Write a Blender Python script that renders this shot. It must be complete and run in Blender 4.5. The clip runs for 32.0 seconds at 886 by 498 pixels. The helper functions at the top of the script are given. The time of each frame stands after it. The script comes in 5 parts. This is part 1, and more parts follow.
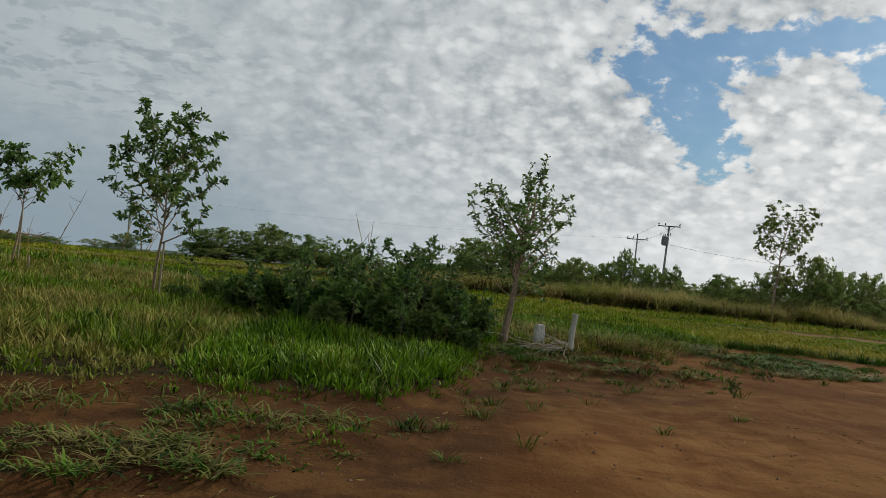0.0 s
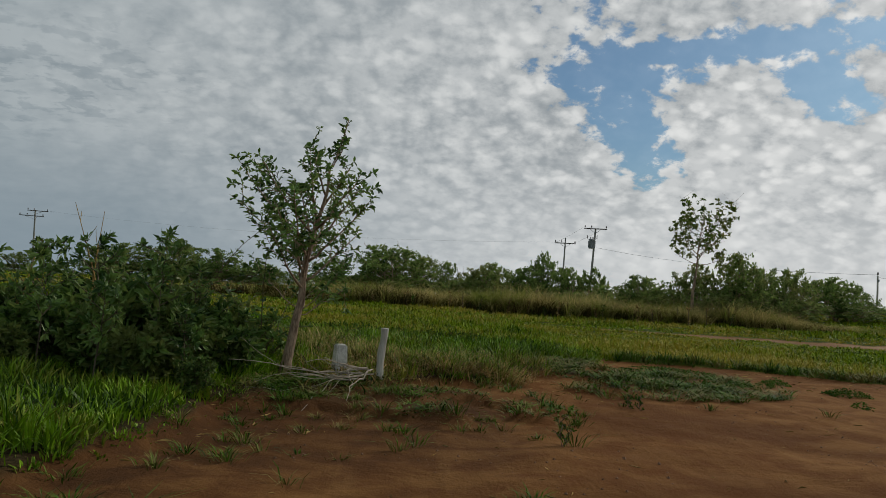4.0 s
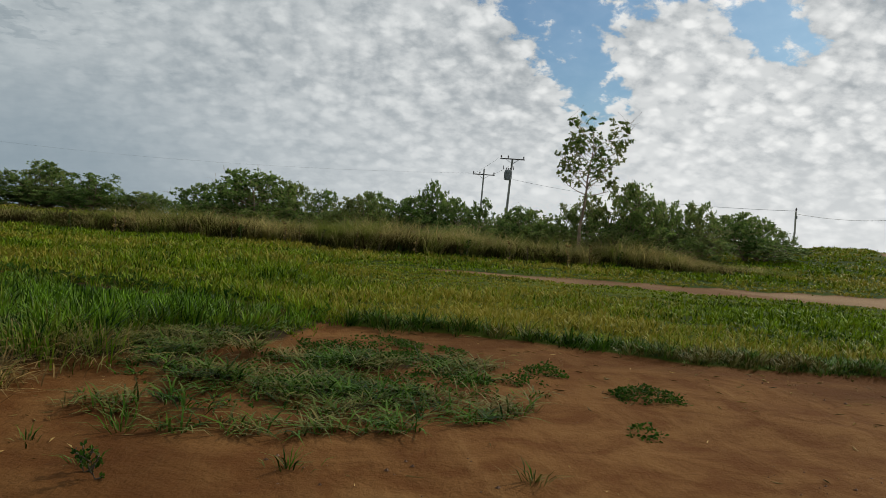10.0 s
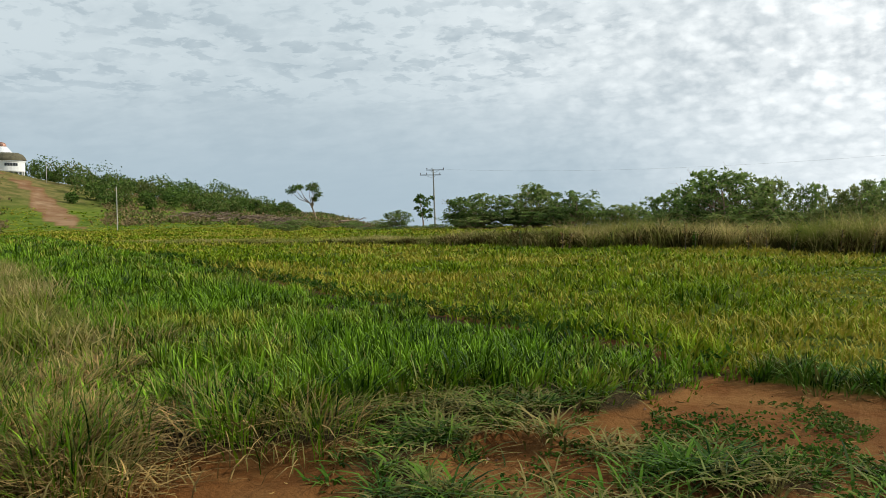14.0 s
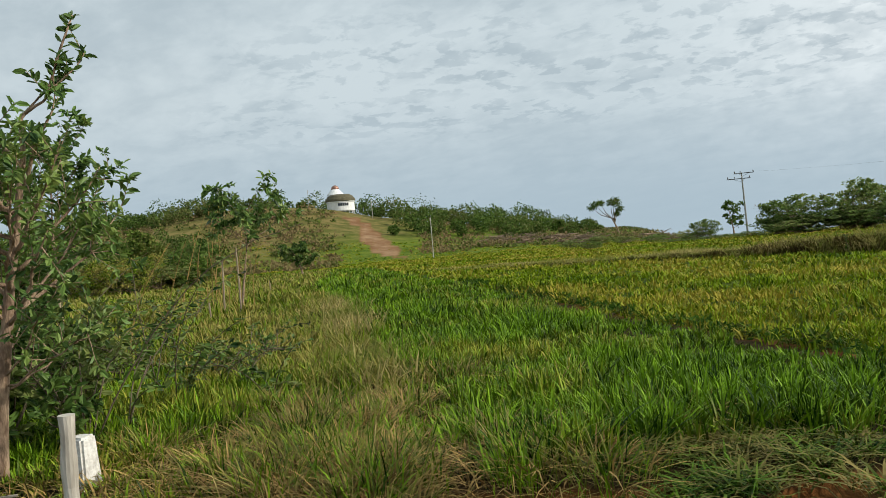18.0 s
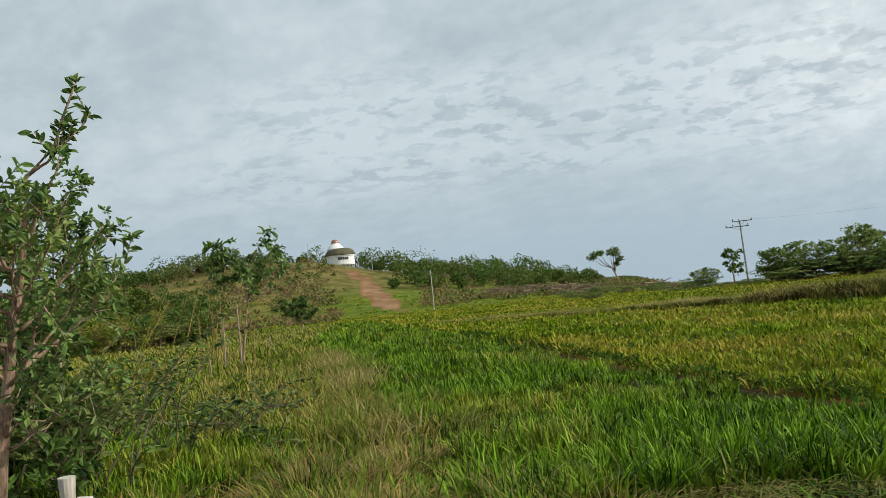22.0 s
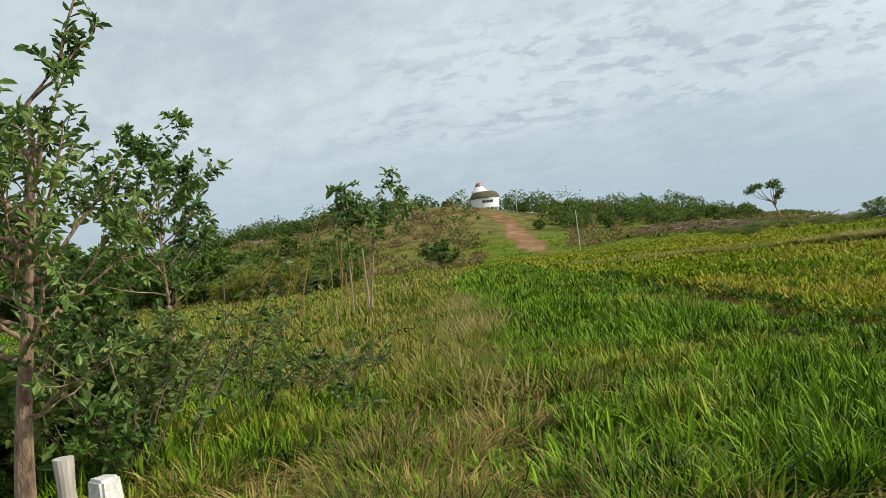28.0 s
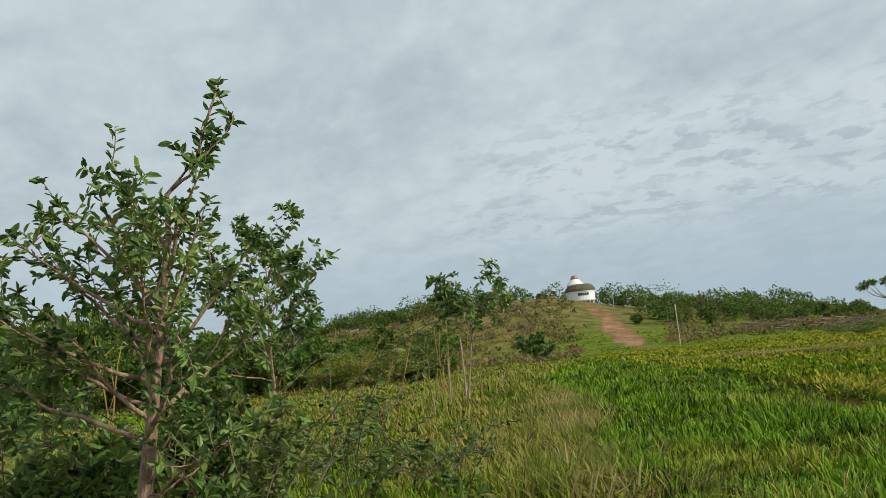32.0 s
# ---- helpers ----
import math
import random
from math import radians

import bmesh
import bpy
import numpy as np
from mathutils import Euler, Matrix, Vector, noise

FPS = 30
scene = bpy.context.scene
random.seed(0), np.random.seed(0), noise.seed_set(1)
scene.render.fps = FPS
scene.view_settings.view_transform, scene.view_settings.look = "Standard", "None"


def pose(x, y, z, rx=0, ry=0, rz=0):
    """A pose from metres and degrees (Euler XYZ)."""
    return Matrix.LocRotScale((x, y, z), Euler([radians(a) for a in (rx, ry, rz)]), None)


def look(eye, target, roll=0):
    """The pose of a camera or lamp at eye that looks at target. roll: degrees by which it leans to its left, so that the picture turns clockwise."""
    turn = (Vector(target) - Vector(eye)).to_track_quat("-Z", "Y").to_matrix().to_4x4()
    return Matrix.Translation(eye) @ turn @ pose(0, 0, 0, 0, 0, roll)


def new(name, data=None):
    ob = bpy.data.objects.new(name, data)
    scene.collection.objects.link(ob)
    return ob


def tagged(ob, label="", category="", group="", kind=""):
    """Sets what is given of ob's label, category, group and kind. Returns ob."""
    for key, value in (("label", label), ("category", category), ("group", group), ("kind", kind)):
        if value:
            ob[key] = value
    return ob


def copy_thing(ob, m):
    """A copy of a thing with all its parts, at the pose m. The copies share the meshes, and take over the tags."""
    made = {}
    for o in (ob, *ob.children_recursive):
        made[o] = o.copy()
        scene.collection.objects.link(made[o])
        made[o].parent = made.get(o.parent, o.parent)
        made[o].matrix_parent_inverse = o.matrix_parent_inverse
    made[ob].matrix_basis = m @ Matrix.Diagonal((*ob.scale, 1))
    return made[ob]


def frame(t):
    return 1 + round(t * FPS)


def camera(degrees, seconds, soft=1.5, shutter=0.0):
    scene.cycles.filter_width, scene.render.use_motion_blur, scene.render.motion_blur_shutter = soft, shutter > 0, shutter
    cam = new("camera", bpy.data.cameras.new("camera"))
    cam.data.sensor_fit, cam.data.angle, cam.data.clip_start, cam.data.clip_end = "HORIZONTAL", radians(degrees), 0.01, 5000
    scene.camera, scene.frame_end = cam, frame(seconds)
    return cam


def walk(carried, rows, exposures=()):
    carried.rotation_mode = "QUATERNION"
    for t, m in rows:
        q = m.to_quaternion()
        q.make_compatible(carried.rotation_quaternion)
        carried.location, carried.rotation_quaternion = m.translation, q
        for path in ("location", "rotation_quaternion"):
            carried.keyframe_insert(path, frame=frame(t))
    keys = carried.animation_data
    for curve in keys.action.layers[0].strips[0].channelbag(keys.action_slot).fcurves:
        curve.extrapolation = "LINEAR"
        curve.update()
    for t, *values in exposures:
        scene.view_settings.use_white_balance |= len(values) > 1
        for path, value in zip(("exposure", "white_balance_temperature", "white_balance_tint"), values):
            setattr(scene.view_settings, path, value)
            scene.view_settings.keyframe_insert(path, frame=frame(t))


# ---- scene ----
cam = camera(57.3, 32.0, soft=0.4)
METRES, EYE, TILT, LEAN, TURN = 20.0, 1.62, 1.0, -5.5, 0.0
ROWS = [
    (0.0, 0.0, 0.0, 0.0, 0.0, 0.0, -0.0),
    (0.5, 0.0155, 0.0279, -0.0041, -1.82, 0.3, 0.9),
    (1.0, 0.0337, 0.0524, -0.0061, -7.77, -0.06, 0.75),
    (1.5, 0.0501, 0.071, -0.0068, -7.0, -1.26, 1.96),
    (2.0, 0.0668, 0.0997, -0.0092, -4.97, 0.56, 0.64),
    (2.5, 0.0846, 0.1271, -0.0092, -5.53, 0.33, -1.16),
    (4.5, 0.1504, 0.2292, -0.016, -4.53, 0.82, 3.1),
    (5.0, 0.1708, 0.2573, -0.0168, -11.99, 0.61, 1.18),
    (5.5, 0.1946, 0.2725, -0.0207, -6.96, 0.25, 0.86),
    (6.0, 0.2178, 0.3045, -0.0227, -13.86, -1.66, 0.19),
    (6.5, 0.2343, 0.3288, -0.0234, -9.39, -3.58, 3.05),
    (7.0, 0.2549, 0.3579, -0.0216, -8.92, -3.21, 3.55),
    (7.5, 0.2782, 0.3744, -0.0234, -6.63, -0.1, 3.5),
    (8.0, 0.3039, 0.4033, -0.0267, -13.47, -0.55, 2.32),
    (8.5, 0.3249, 0.4184, -0.025, -13.64, -0.74, 0.71),
    (9.0, 0.3455, 0.4439, -0.0326, -10.79, -1.74, 0.95),
    (9.5, 0.3645, 0.4751, -0.0339, -12.0, -3.44, -0.29),
    (10.0, 0.3829, 0.5014, -0.0375, -7.75, -4.03, 0.96),
    (10.5, 0.3979, 0.5274, -0.0367, -6.79, -3.87, 1.02),
    (11.0, 0.4115, 0.5498, -0.037, -4.23, -3.71, 1.34),
    (11.5, 0.4207, 0.5786, -0.0407, 2.49, -4.51, 2.28),
    (12.0, 0.4318, 0.6036, -0.0394, 8.23, -2.0, 2.58),
    (12.5, 0.4308, 0.631, -0.0468, 10.72, -2.55, 4.55),
    (13.0, 0.4358, 0.6555, -0.0447, 21.05, -0.78, 4.12),
    (13.5, 0.4428, 0.6742, -0.0461, 25.37, 0.3, 5.92),
    (14.0, 0.4379, 0.6918, -0.047, 26.33, -1.31, 6.04),
    (14.1, 0.4381, 0.6937, -0.0452, 35.27, -2.2, 5.4),
    (14.2, 0.4384, 0.6956, -0.0433, 42.75, -0.97, 6.26),
    (14.3, 0.4388, 0.6974, -0.0412, 43.16, -0.6, 6.75),
    (14.4, 0.4391, 0.6991, -0.0392, 43.7, -0.25, 7.2),
    (14.5, 0.4395, 0.7008, -0.0373, 46.72, 0.04, 7.15),
    (16.5, 0.4418, 0.7074, -0.0417, 47.59, 2.98, 9.27),
    (17.0, 0.4411, 0.7073, -0.0412, 47.7, 2.84, 9.35),
    (17.5, 0.4413, 0.7067, -0.0411, 47.86, 2.84, 9.34),
    (18.0, 0.441, 0.7061, -0.0408, 47.87, 2.73, 9.33),
    (18.5, 0.4408, 0.7056, -0.0407, 47.95, 2.89, 9.29),
    (19.0, 0.4411, 0.7052, -0.0405, 48.13, 3.69, 9.45),
    (19.5, 0.4414, 0.7051, -0.0405, 48.22, 4.33, 10.44),
    (20.0, 0.441, 0.705, -0.0408, 48.45, 4.68, 10.85),
    (20.5, 0.441, 0.7061, -0.0406, 48.32, 5.94, 10.59),
    (21.0, 0.4408, 0.7056, -0.0405, 48.05, 6.43, 10.38),
    (21.5, 0.4403, 0.7056, -0.0402, 47.98, 6.39, 10.28),
    (22.0, 0.4405, 0.7053, -0.0403, 47.95, 6.44, 10.23),
    (22.5, 0.4405, 0.7053, -0.0402, 47.91, 6.44, 10.24),
    (23.0, 0.4412, 0.7061, -0.0406, 48.01, 6.48, 10.37),
    (23.5, 0.4438, 0.71, -0.0425, 43.85, 5.71, 11.66),
    (24.0, 0.446, 0.7165, -0.0455, 37.64, 2.49, 12.23),
    (24.5, 0.4394, 0.7237, -0.0462, 33.04, -2.42, 12.54),
    (26.5, 0.4035, 0.7645, -0.0452, 36.02, -0.65, 10.78),
    (27.0, 0.3962, 0.7698, -0.0425, 49.66, 1.97, 11.07),
    (27.5, 0.3959, 0.7727, -0.0426, 56.19, 3.41, 11.28),
    (28.0, 0.3953, 0.7727, -0.0429, 58.59, 4.34, 11.01),
    (28.5, 0.3931, 0.7709, -0.0432, 58.68, 4.38, 8.88),
    (29.0, 0.3921, 0.7732, -0.0415, 58.74, 4.93, 8.88),
    (29.5, 0.3931, 0.7746, -0.0401, 58.83, 8.17, 9.39),
    (30.0, 0.3967, 0.7729, -0.0404, 59.7, 9.97, 9.41),
    (30.5, 0.3975, 0.7725, -0.0406, 60.01, 10.24, 9.42),
    (31.0, 0.3974, 0.7718, -0.0401, 60.13, 10.85, 9.31),
    (31.5, 0.3968, 0.77, -0.0412, 61.81, 11.5, 9.78),
    (32.0, 0.3933, 0.7655, -0.0426, 65.13, 11.96, 9.27),
]
EXPOSURES = [(0, -0.6), (1, -0.74), (2, -0.6), (5, -0.9), (6, -0.58), (6.5, -0.2), (7, -0.55), (8, -0.75), (9, -0.76), (10, -0.58), (11, -0.3), (12, -0.52), (13, -0.12), (14, 0.1), (14.2, 0.36), (14.5, 0.28), (16.5, 0.12), (17, 0.1), (20, 0.05), (22, 0.04), (24, 0.05), (27, 0.07), (28, 0.16), (29, 0.1), (30, 0.0), (32, 0.0)]
walk(cam, [(t, pose(0, 0, EYE, TILT, LEAN, TURN) @ pose(METRES * x, METRES * y, METRES * z, 90 + pitch, roll, yaw)) for t, x, y, z, yaw, pitch, roll in ROWS], EXPOSURES)

# ---- world: broken cloud over a blue sky, with one hazy sun ----
SUN_AZ, SUN_EL = 50.0, 33.0


class Graph:
    """A small hand for building node trees."""

    def __init__(self, tree):
        self.tree = tree

    def node(self, kind):
        return self.tree.nodes.new(kind)

    def link(self, a, b):
        self.tree.links.new(a, b)

    def put(self, socket, value):
        if isinstance(value, bpy.types.NodeSocket):
            self.link(value, socket)
        else:
            socket.default_value = value

    def math(self, op, a, b=0.0, clamp=False):
        n = self.node("ShaderNodeMath")
        n.operation, n.use_clamp = op, clamp
        self.put(n.inputs[0], a)
        self.put(n.inputs[1], b)
        return n.outputs[0]

    def mix(self, fac, a, b):
        n = self.node("ShaderNodeMix")
        n.data_type = "RGBA"
        self.put(n.inputs[0], fac)
        self.put(n.inputs[6], a)
        self.put(n.inputs[7], b)
        return n.outputs[2]

    def noise(self, vector, scale, detail=4.0, rough=0.55, distortion=0.0):
        n = self.node("ShaderNodeTexNoise")
        if vector is not None:
            self.link(vector, n.inputs["Vector"])
        n.inputs["Scale"].default_value, n.inputs["Detail"].default_value = scale, detail
        n.inputs["Roughness"].default_value, n.inputs["Distortion"].default_value = rough, distortion
        return n.outputs[0]

    def span(self, value, a, b, c=0.0, d=1.0, smooth=True):
        n = self.node("ShaderNodeMapRange")
        n.interpolation_type = "SMOOTHSTEP" if smooth else "LINEAR"
        self.put(n.inputs[0], value)
        for i, v in enumerate((a, b, c, d)):
            self.put(n.inputs[i + 1], v)
        return n.outputs[0]

    def join(self, x, y, z):
        n = self.node("ShaderNodeCombineXYZ")
        for i, v in enumerate((x, y, z)):
            self.put(n.inputs[i], v)
        return n.outputs[0]

    def mapped(self, vector, loc=(0, 0, 0), rot=0.0, scale=(1, 1, 1)):
        n = self.node("ShaderNodeMapping")
        self.link(vector, n.inputs[0])
        n.inputs[1].default_value, n.inputs[2].default_value, n.inputs[3].default_value = loc, (0, 0, rot), scale
        return n.outputs[0]

    def warped(self, vector, scale, amount):
        n = self.node("ShaderNodeTexNoise")
        self.link(vector, n.inputs["Vector"])
        n.inputs["Scale"].default_value, n.inputs["Detail"].default_value = scale, 3.0
        shift, add = self.node("ShaderNodeVectorMath"), self.node("ShaderNodeVectorMath")
        shift.operation, add.operation = "SCALE", "ADD"
        self.link(n.outputs[1], shift.inputs[0])
        shift.inputs["Scale"].default_value = amount
        self.link(vector, add.inputs[0])
        self.link(shift.outputs[0], add.inputs[1])
        return add.outputs[0]

    def cells(self, vector, scale):
        """1 in the middle of rounded cells, falling towards their seams."""
        n = self.node("ShaderNodeTexVoronoi")
        n.voronoi_dimensions, n.feature = "2D", "SMOOTH_F1"
        self.link(vector, n.inputs["Vector"])
        n.inputs["Scale"].default_value, n.inputs["Smoothness"].default_value = scale, 0.35
        return self.span(n.outputs["Distance"], 0.62, 0.05)

    def length(self, vector):
        n = self.node("ShaderNodeVectorMath")
        n.operation = "LENGTH"
        self.link(vector, n.inputs[0])
        return n.outputs["Value"]


def make_world():
    world = bpy.data.worlds.new("sky")
    world.use_nodes = True
    scene.world = world
    g = Graph(world.node_tree)
    back = world.node_tree.nodes["Background"]
    way = g.node("ShaderNodeTexCoord").outputs["Generated"]
    axes = g.node("ShaderNodeSeparateXYZ")
    g.link(way, axes.inputs[0])
    x, y, z = axes.outputs
    sky = g.node("ShaderNodeTexSky")
    sky.sky_type, sky.sun_disc = "NISHITA", False
    sky.sun_elevation, sky.sun_rotation = radians(SUN_EL), radians(SUN_AZ)
    sky.dust_density, sky.ozone_density = 1.4, 2.0
    blue = g.node("ShaderNodeVectorMath")
    blue.operation = "MULTIPLY"
    g.link(sky.outputs[0], blue.inputs[0])
    blue.inputs[1].default_value = (0.050, 0.076, 0.094)
    zc = g.math("MAXIMUM", z, 0.015)
    flat = g.join(g.math("DIVIDE", x, zc), g.math("DIVIDE", y, zc), 0.0)
    zs = g.math("ADD", g.math("MAXIMUM", z, 0.0), 0.52)
    puff = g.join(g.math("DIVIDE", x, zs), g.math("DIVIDE", y, zs), 0.0)
    zl = g.math("ADD", g.math("MAXIMUM", z, 0.0), 0.16)
    thin = g.join(g.math("DIVIDE", x, zl), g.math("DIVIDE", y, zl), 0.0)
    toward = g.math("ADD", g.math("MULTIPLY", x, math.sin(radians(SUN_AZ))), g.math("MULTIPLY", y, math.cos(radians(SUN_AZ))))
    side = g.span(toward, 0.05, 1.0)
    # heaps, cells, crumbs and long streaks of the cloud deck
    large = g.noise(puff, 2.4, 4.0, 0.5, 0.3)
    cells = g.noise(puff, 21.0, 6.0, 0.55, 0.12)
    crumbs = g.noise(puff, 46.0, 5.0, 0.6, 0.2)
    streak = g.noise(g.mapped(thin, rot=radians(30), scale=(1.0, 1.5, 1)), 3.2, 7.0, 0.6, 0.4)
    heads = g.cells(g.warped(puff, 9.0, 0.05), 16.0)
    small_heads = g.cells(g.warped(puff, 20.0, 0.033), 35.0)
    # gaps through which the blue shows
    ragged = g.math("ADD", g.math("MULTIPLY", g.math("SUBTRACT", cells, 0.5), 3.0), g.math("ADD", g.math("MULTIPLY", g.math("SUBTRACT", crumbs, 0.5), 1.4), g.math("MULTIPLY", g.math("SUBTRACT", large, 0.5), 1.6)))
    gap = None
    for cx, cy, turn, rx, ry in ((1.65, 5.4, math.atan2(3.7, 1.5), 2.3, 0.24), (0.98, 3.72, 0.2, 0.32, 0.30), (1.55, 2.98, -0.69, 0.95, 0.23), (1.95, 3.62, 0.94, 0.85, 0.18), (2.7, 2.15, 0.0, 1.4, 0.48)):
        c, s = math.cos(-turn), math.sin(-turn)
        local = g.mapped(flat, loc=(-(c * cx - s * cy), -(s * cx + c * cy), 0), rot=-turn)
        local = g.mapped(local, scale=(1 / rx, 1 / ry, 1))
        this = g.span(g.math("ADD", g.length(local), ragged), 1.25, 0.75)
        gap = this if gap is None else g.math("MAXIMUM", gap, this)
    cover = g.math("SUBTRACT", 1.0, g.math("MULTIPLY", gap, 0.92))
    # light in the cloud: bright lumps and grey hollows by the sun, a soft streaked veil away from it
    body = g.math("ADD", g.math("MULTIPLY", cells, 0.50), g.math("ADD", g.math("MULTIPLY", large, 0.30), g.math("MULTIPLY", crumbs, 0.20)))
    round_ = g.math("ADD", g.math("MULTIPLY", heads, 0.58), g.math("MULTIPLY", small_heads, 0.42))
    lumps = g.math("ADD", g.math("MULTIPLY", g.span(body, 0.38, 0.60), 0.56), g.math("MULTIPLY", g.span(round_, 0.12, 0.88), 0.44))
    veiled = g.span(g.math("ADD", g.math("MULTIPLY", streak, 0.6), g.math("MULTIPLY", large, 0.4)), 0.36, 0.62)
    calm = g.span(toward, 0.0, 0.80)
    band = g.math("MULTIPLY", g.span(z, 0.105, 0.15), g.span(z, 0.31, 0.22))
    quarter = g.math("ADD", g.math("MULTIPLY", x, math.sin(radians(-37))), g.math("MULTIPLY", y, math.cos(radians(-37))))
    band = g.math("MULTIPLY", band, g.span(quarter, 0.84, 0.95))
    flock = g.math("MULTIPLY", g.span(g.noise(g.mapped(thin, loc=(3, 1, 0)), 9.0, 5.0, 0.58, 0.25), 0.49, 0.58), g.math("MULTIPLY", band, g.span(g.noise(thin, 1.5, 2.0), 0.36, 0.50)))
    tone = g.math("ADD", g.math("MULTIPLY", calm, lumps), g.math("MULTIPLY", g.math("SUBTRACT", 1.0, calm), g.math("ADD", g.math("MULTIPLY", veiled, 0.62), g.math("ADD", g.math("MULTIPLY", lumps, 0.34), g.math("MULTIPLY", band, 0.42)))))
    tone = g.math("SUBTRACT", tone, g.math("MULTIPLY", g.math("SUBTRACT", 1.0, calm), g.math("MULTIPLY", flock, 0.72)))
    dark = g.mix(side, (0.43, 0.515, 0.565, 1), (0.53, 0.58, 0.615, 1))
    pale = g.mix(side, (0.58, 0.665, 0.705, 1), (1.36, 1.37, 1.35, 1))
    cloud = g.mix(tone, dark, pale)
    low = g.span(z, 0.20, 0.0)
    veil = g.mix(g.span(toward, 0.35, 1.0), (0.39, 0.495, 0.57, 1), (1.28, 1.30, 1.29, 1))
    cloud = g.mix(g.math("MULTIPLY", low, g.span(side, 0.0, 1.0, 0.95, 0.6)), cloud, veil)
    g.link(g.mix(cover, blue.outputs[0], cloud), back.inputs[0])
    back.inputs[1].default_value = 1.0
    sun = new("sun", bpy.data.lights.new("sun", "SUN"))
    sun.data.energy, sun.data.angle, sun.data.color = 3.6, radians(4.0), (1.0, 0.93, 0.80)
    a, e = radians(SUN_AZ), radians(SUN_EL)
    at = Vector((math.sin(a) * math.cos(e), math.cos(a) * math.cos(e), math.sin(e))) * 300
    sun.matrix_world = look(at, (0, 0, 0))


make_world()


# ---- materials ----
def material(name, rough=0.8, metal=0.0):
    m = bpy.data.materials.new(name)
    m.use_nodes = True
    b = m.node_tree.nodes["Principled BSDF"]
    b.inputs["Roughness"].default_value, b.inputs["Metallic"].default_value = rough, metal
    return m, Graph(m.node_tree), b


def bump(g, b, height, strength, distance):
    n = g.node("ShaderNodeBump")
    n.inputs["Strength"].default_value, n.inputs["Distance"].default_value = strength, distance
    g.link(height, n.inputs["Height"])
    g.link(n.outputs[0], b.inputs["Normal"])


def surface(name, dark, light, scale, rough=0.85, metal=0.0, fine=None, depth=0.01, stretch=(1, 1, 1), strength=0.5):
    """Two scales of variation between two colours, and a bump of the finer one."""
    m, g, b = material(name, rough, metal)
    where = g.mapped(g.node("ShaderNodeTexCoord").outputs["Object"], scale=stretch)
    a = g.noise(where, scale, 5.0, 0.6)
    f = g.noise(where, fine or scale * 7, 4.0, 0.6)
    fac = g.span(g.math("ADD", g.math("MULTIPLY", a, 0.6), g.math("MULTIPLY", f, 0.4)), 0.36, 0.64)
    g.link(g.mix(fac, (*dark, 1), (*light, 1)), b.inputs["Base Color"])
    bump(g, b, f, strength, depth)
    return m


def blade_material(name, dark, light, dry, dry_amount, patch=0.35, through_light=0.3, rough=0.55, clumps=1.6, gloss=0.03):
    """Leaves and blades: every one a little different, in patches greener or drier, with light coming through."""
    m, g, b = material(name, rough)
    island = g.node("ShaderNodeNewGeometry").outputs["Random Per Island"]
    where = g.node("ShaderNodeNewGeometry").outputs["Position"]
    p = g.noise(where, patch, 4.0, 0.6)
    clump = g.span(g.noise(where, clumps, 3.0, 0.6), 0.32, 0.68)
    col = g.mix(g.span(g.math("ADD", g.math("MULTIPLY", island, 0.70), g.math("MULTIPLY", clump, 0.38)), 0.05, 1.0), (*dark, 1), (*light, 1))
    shuffled = g.math("FRACT", g.math("MULTIPLY", island, 7.31))
    fac = g.span(g.math("ADD", g.math("MULTIPLY", shuffled, 0.26), g.math("MULTIPLY", p, 1.15)), 1.00 - dry_amount, 1.32 - dry_amount)
    col = g.mix(fac, col, (*dry, 1))
    g.link(col, b.inputs["Base Color"])
    b.inputs["Specular IOR Level"].default_value = gloss
    t = g.node("ShaderNodeBsdfTranslucent")
    g.link(col, t.inputs[0])
    s = g.node("ShaderNodeMixShader")
    s.inputs[0].default_value = through_light
    g.link(b.outputs[0], s.inputs[1])
    g.link(t.outputs[0], s.inputs[2])
    g.link(s.outputs[0], m.node_tree.nodes["Material Output"].inputs[0])
    return m


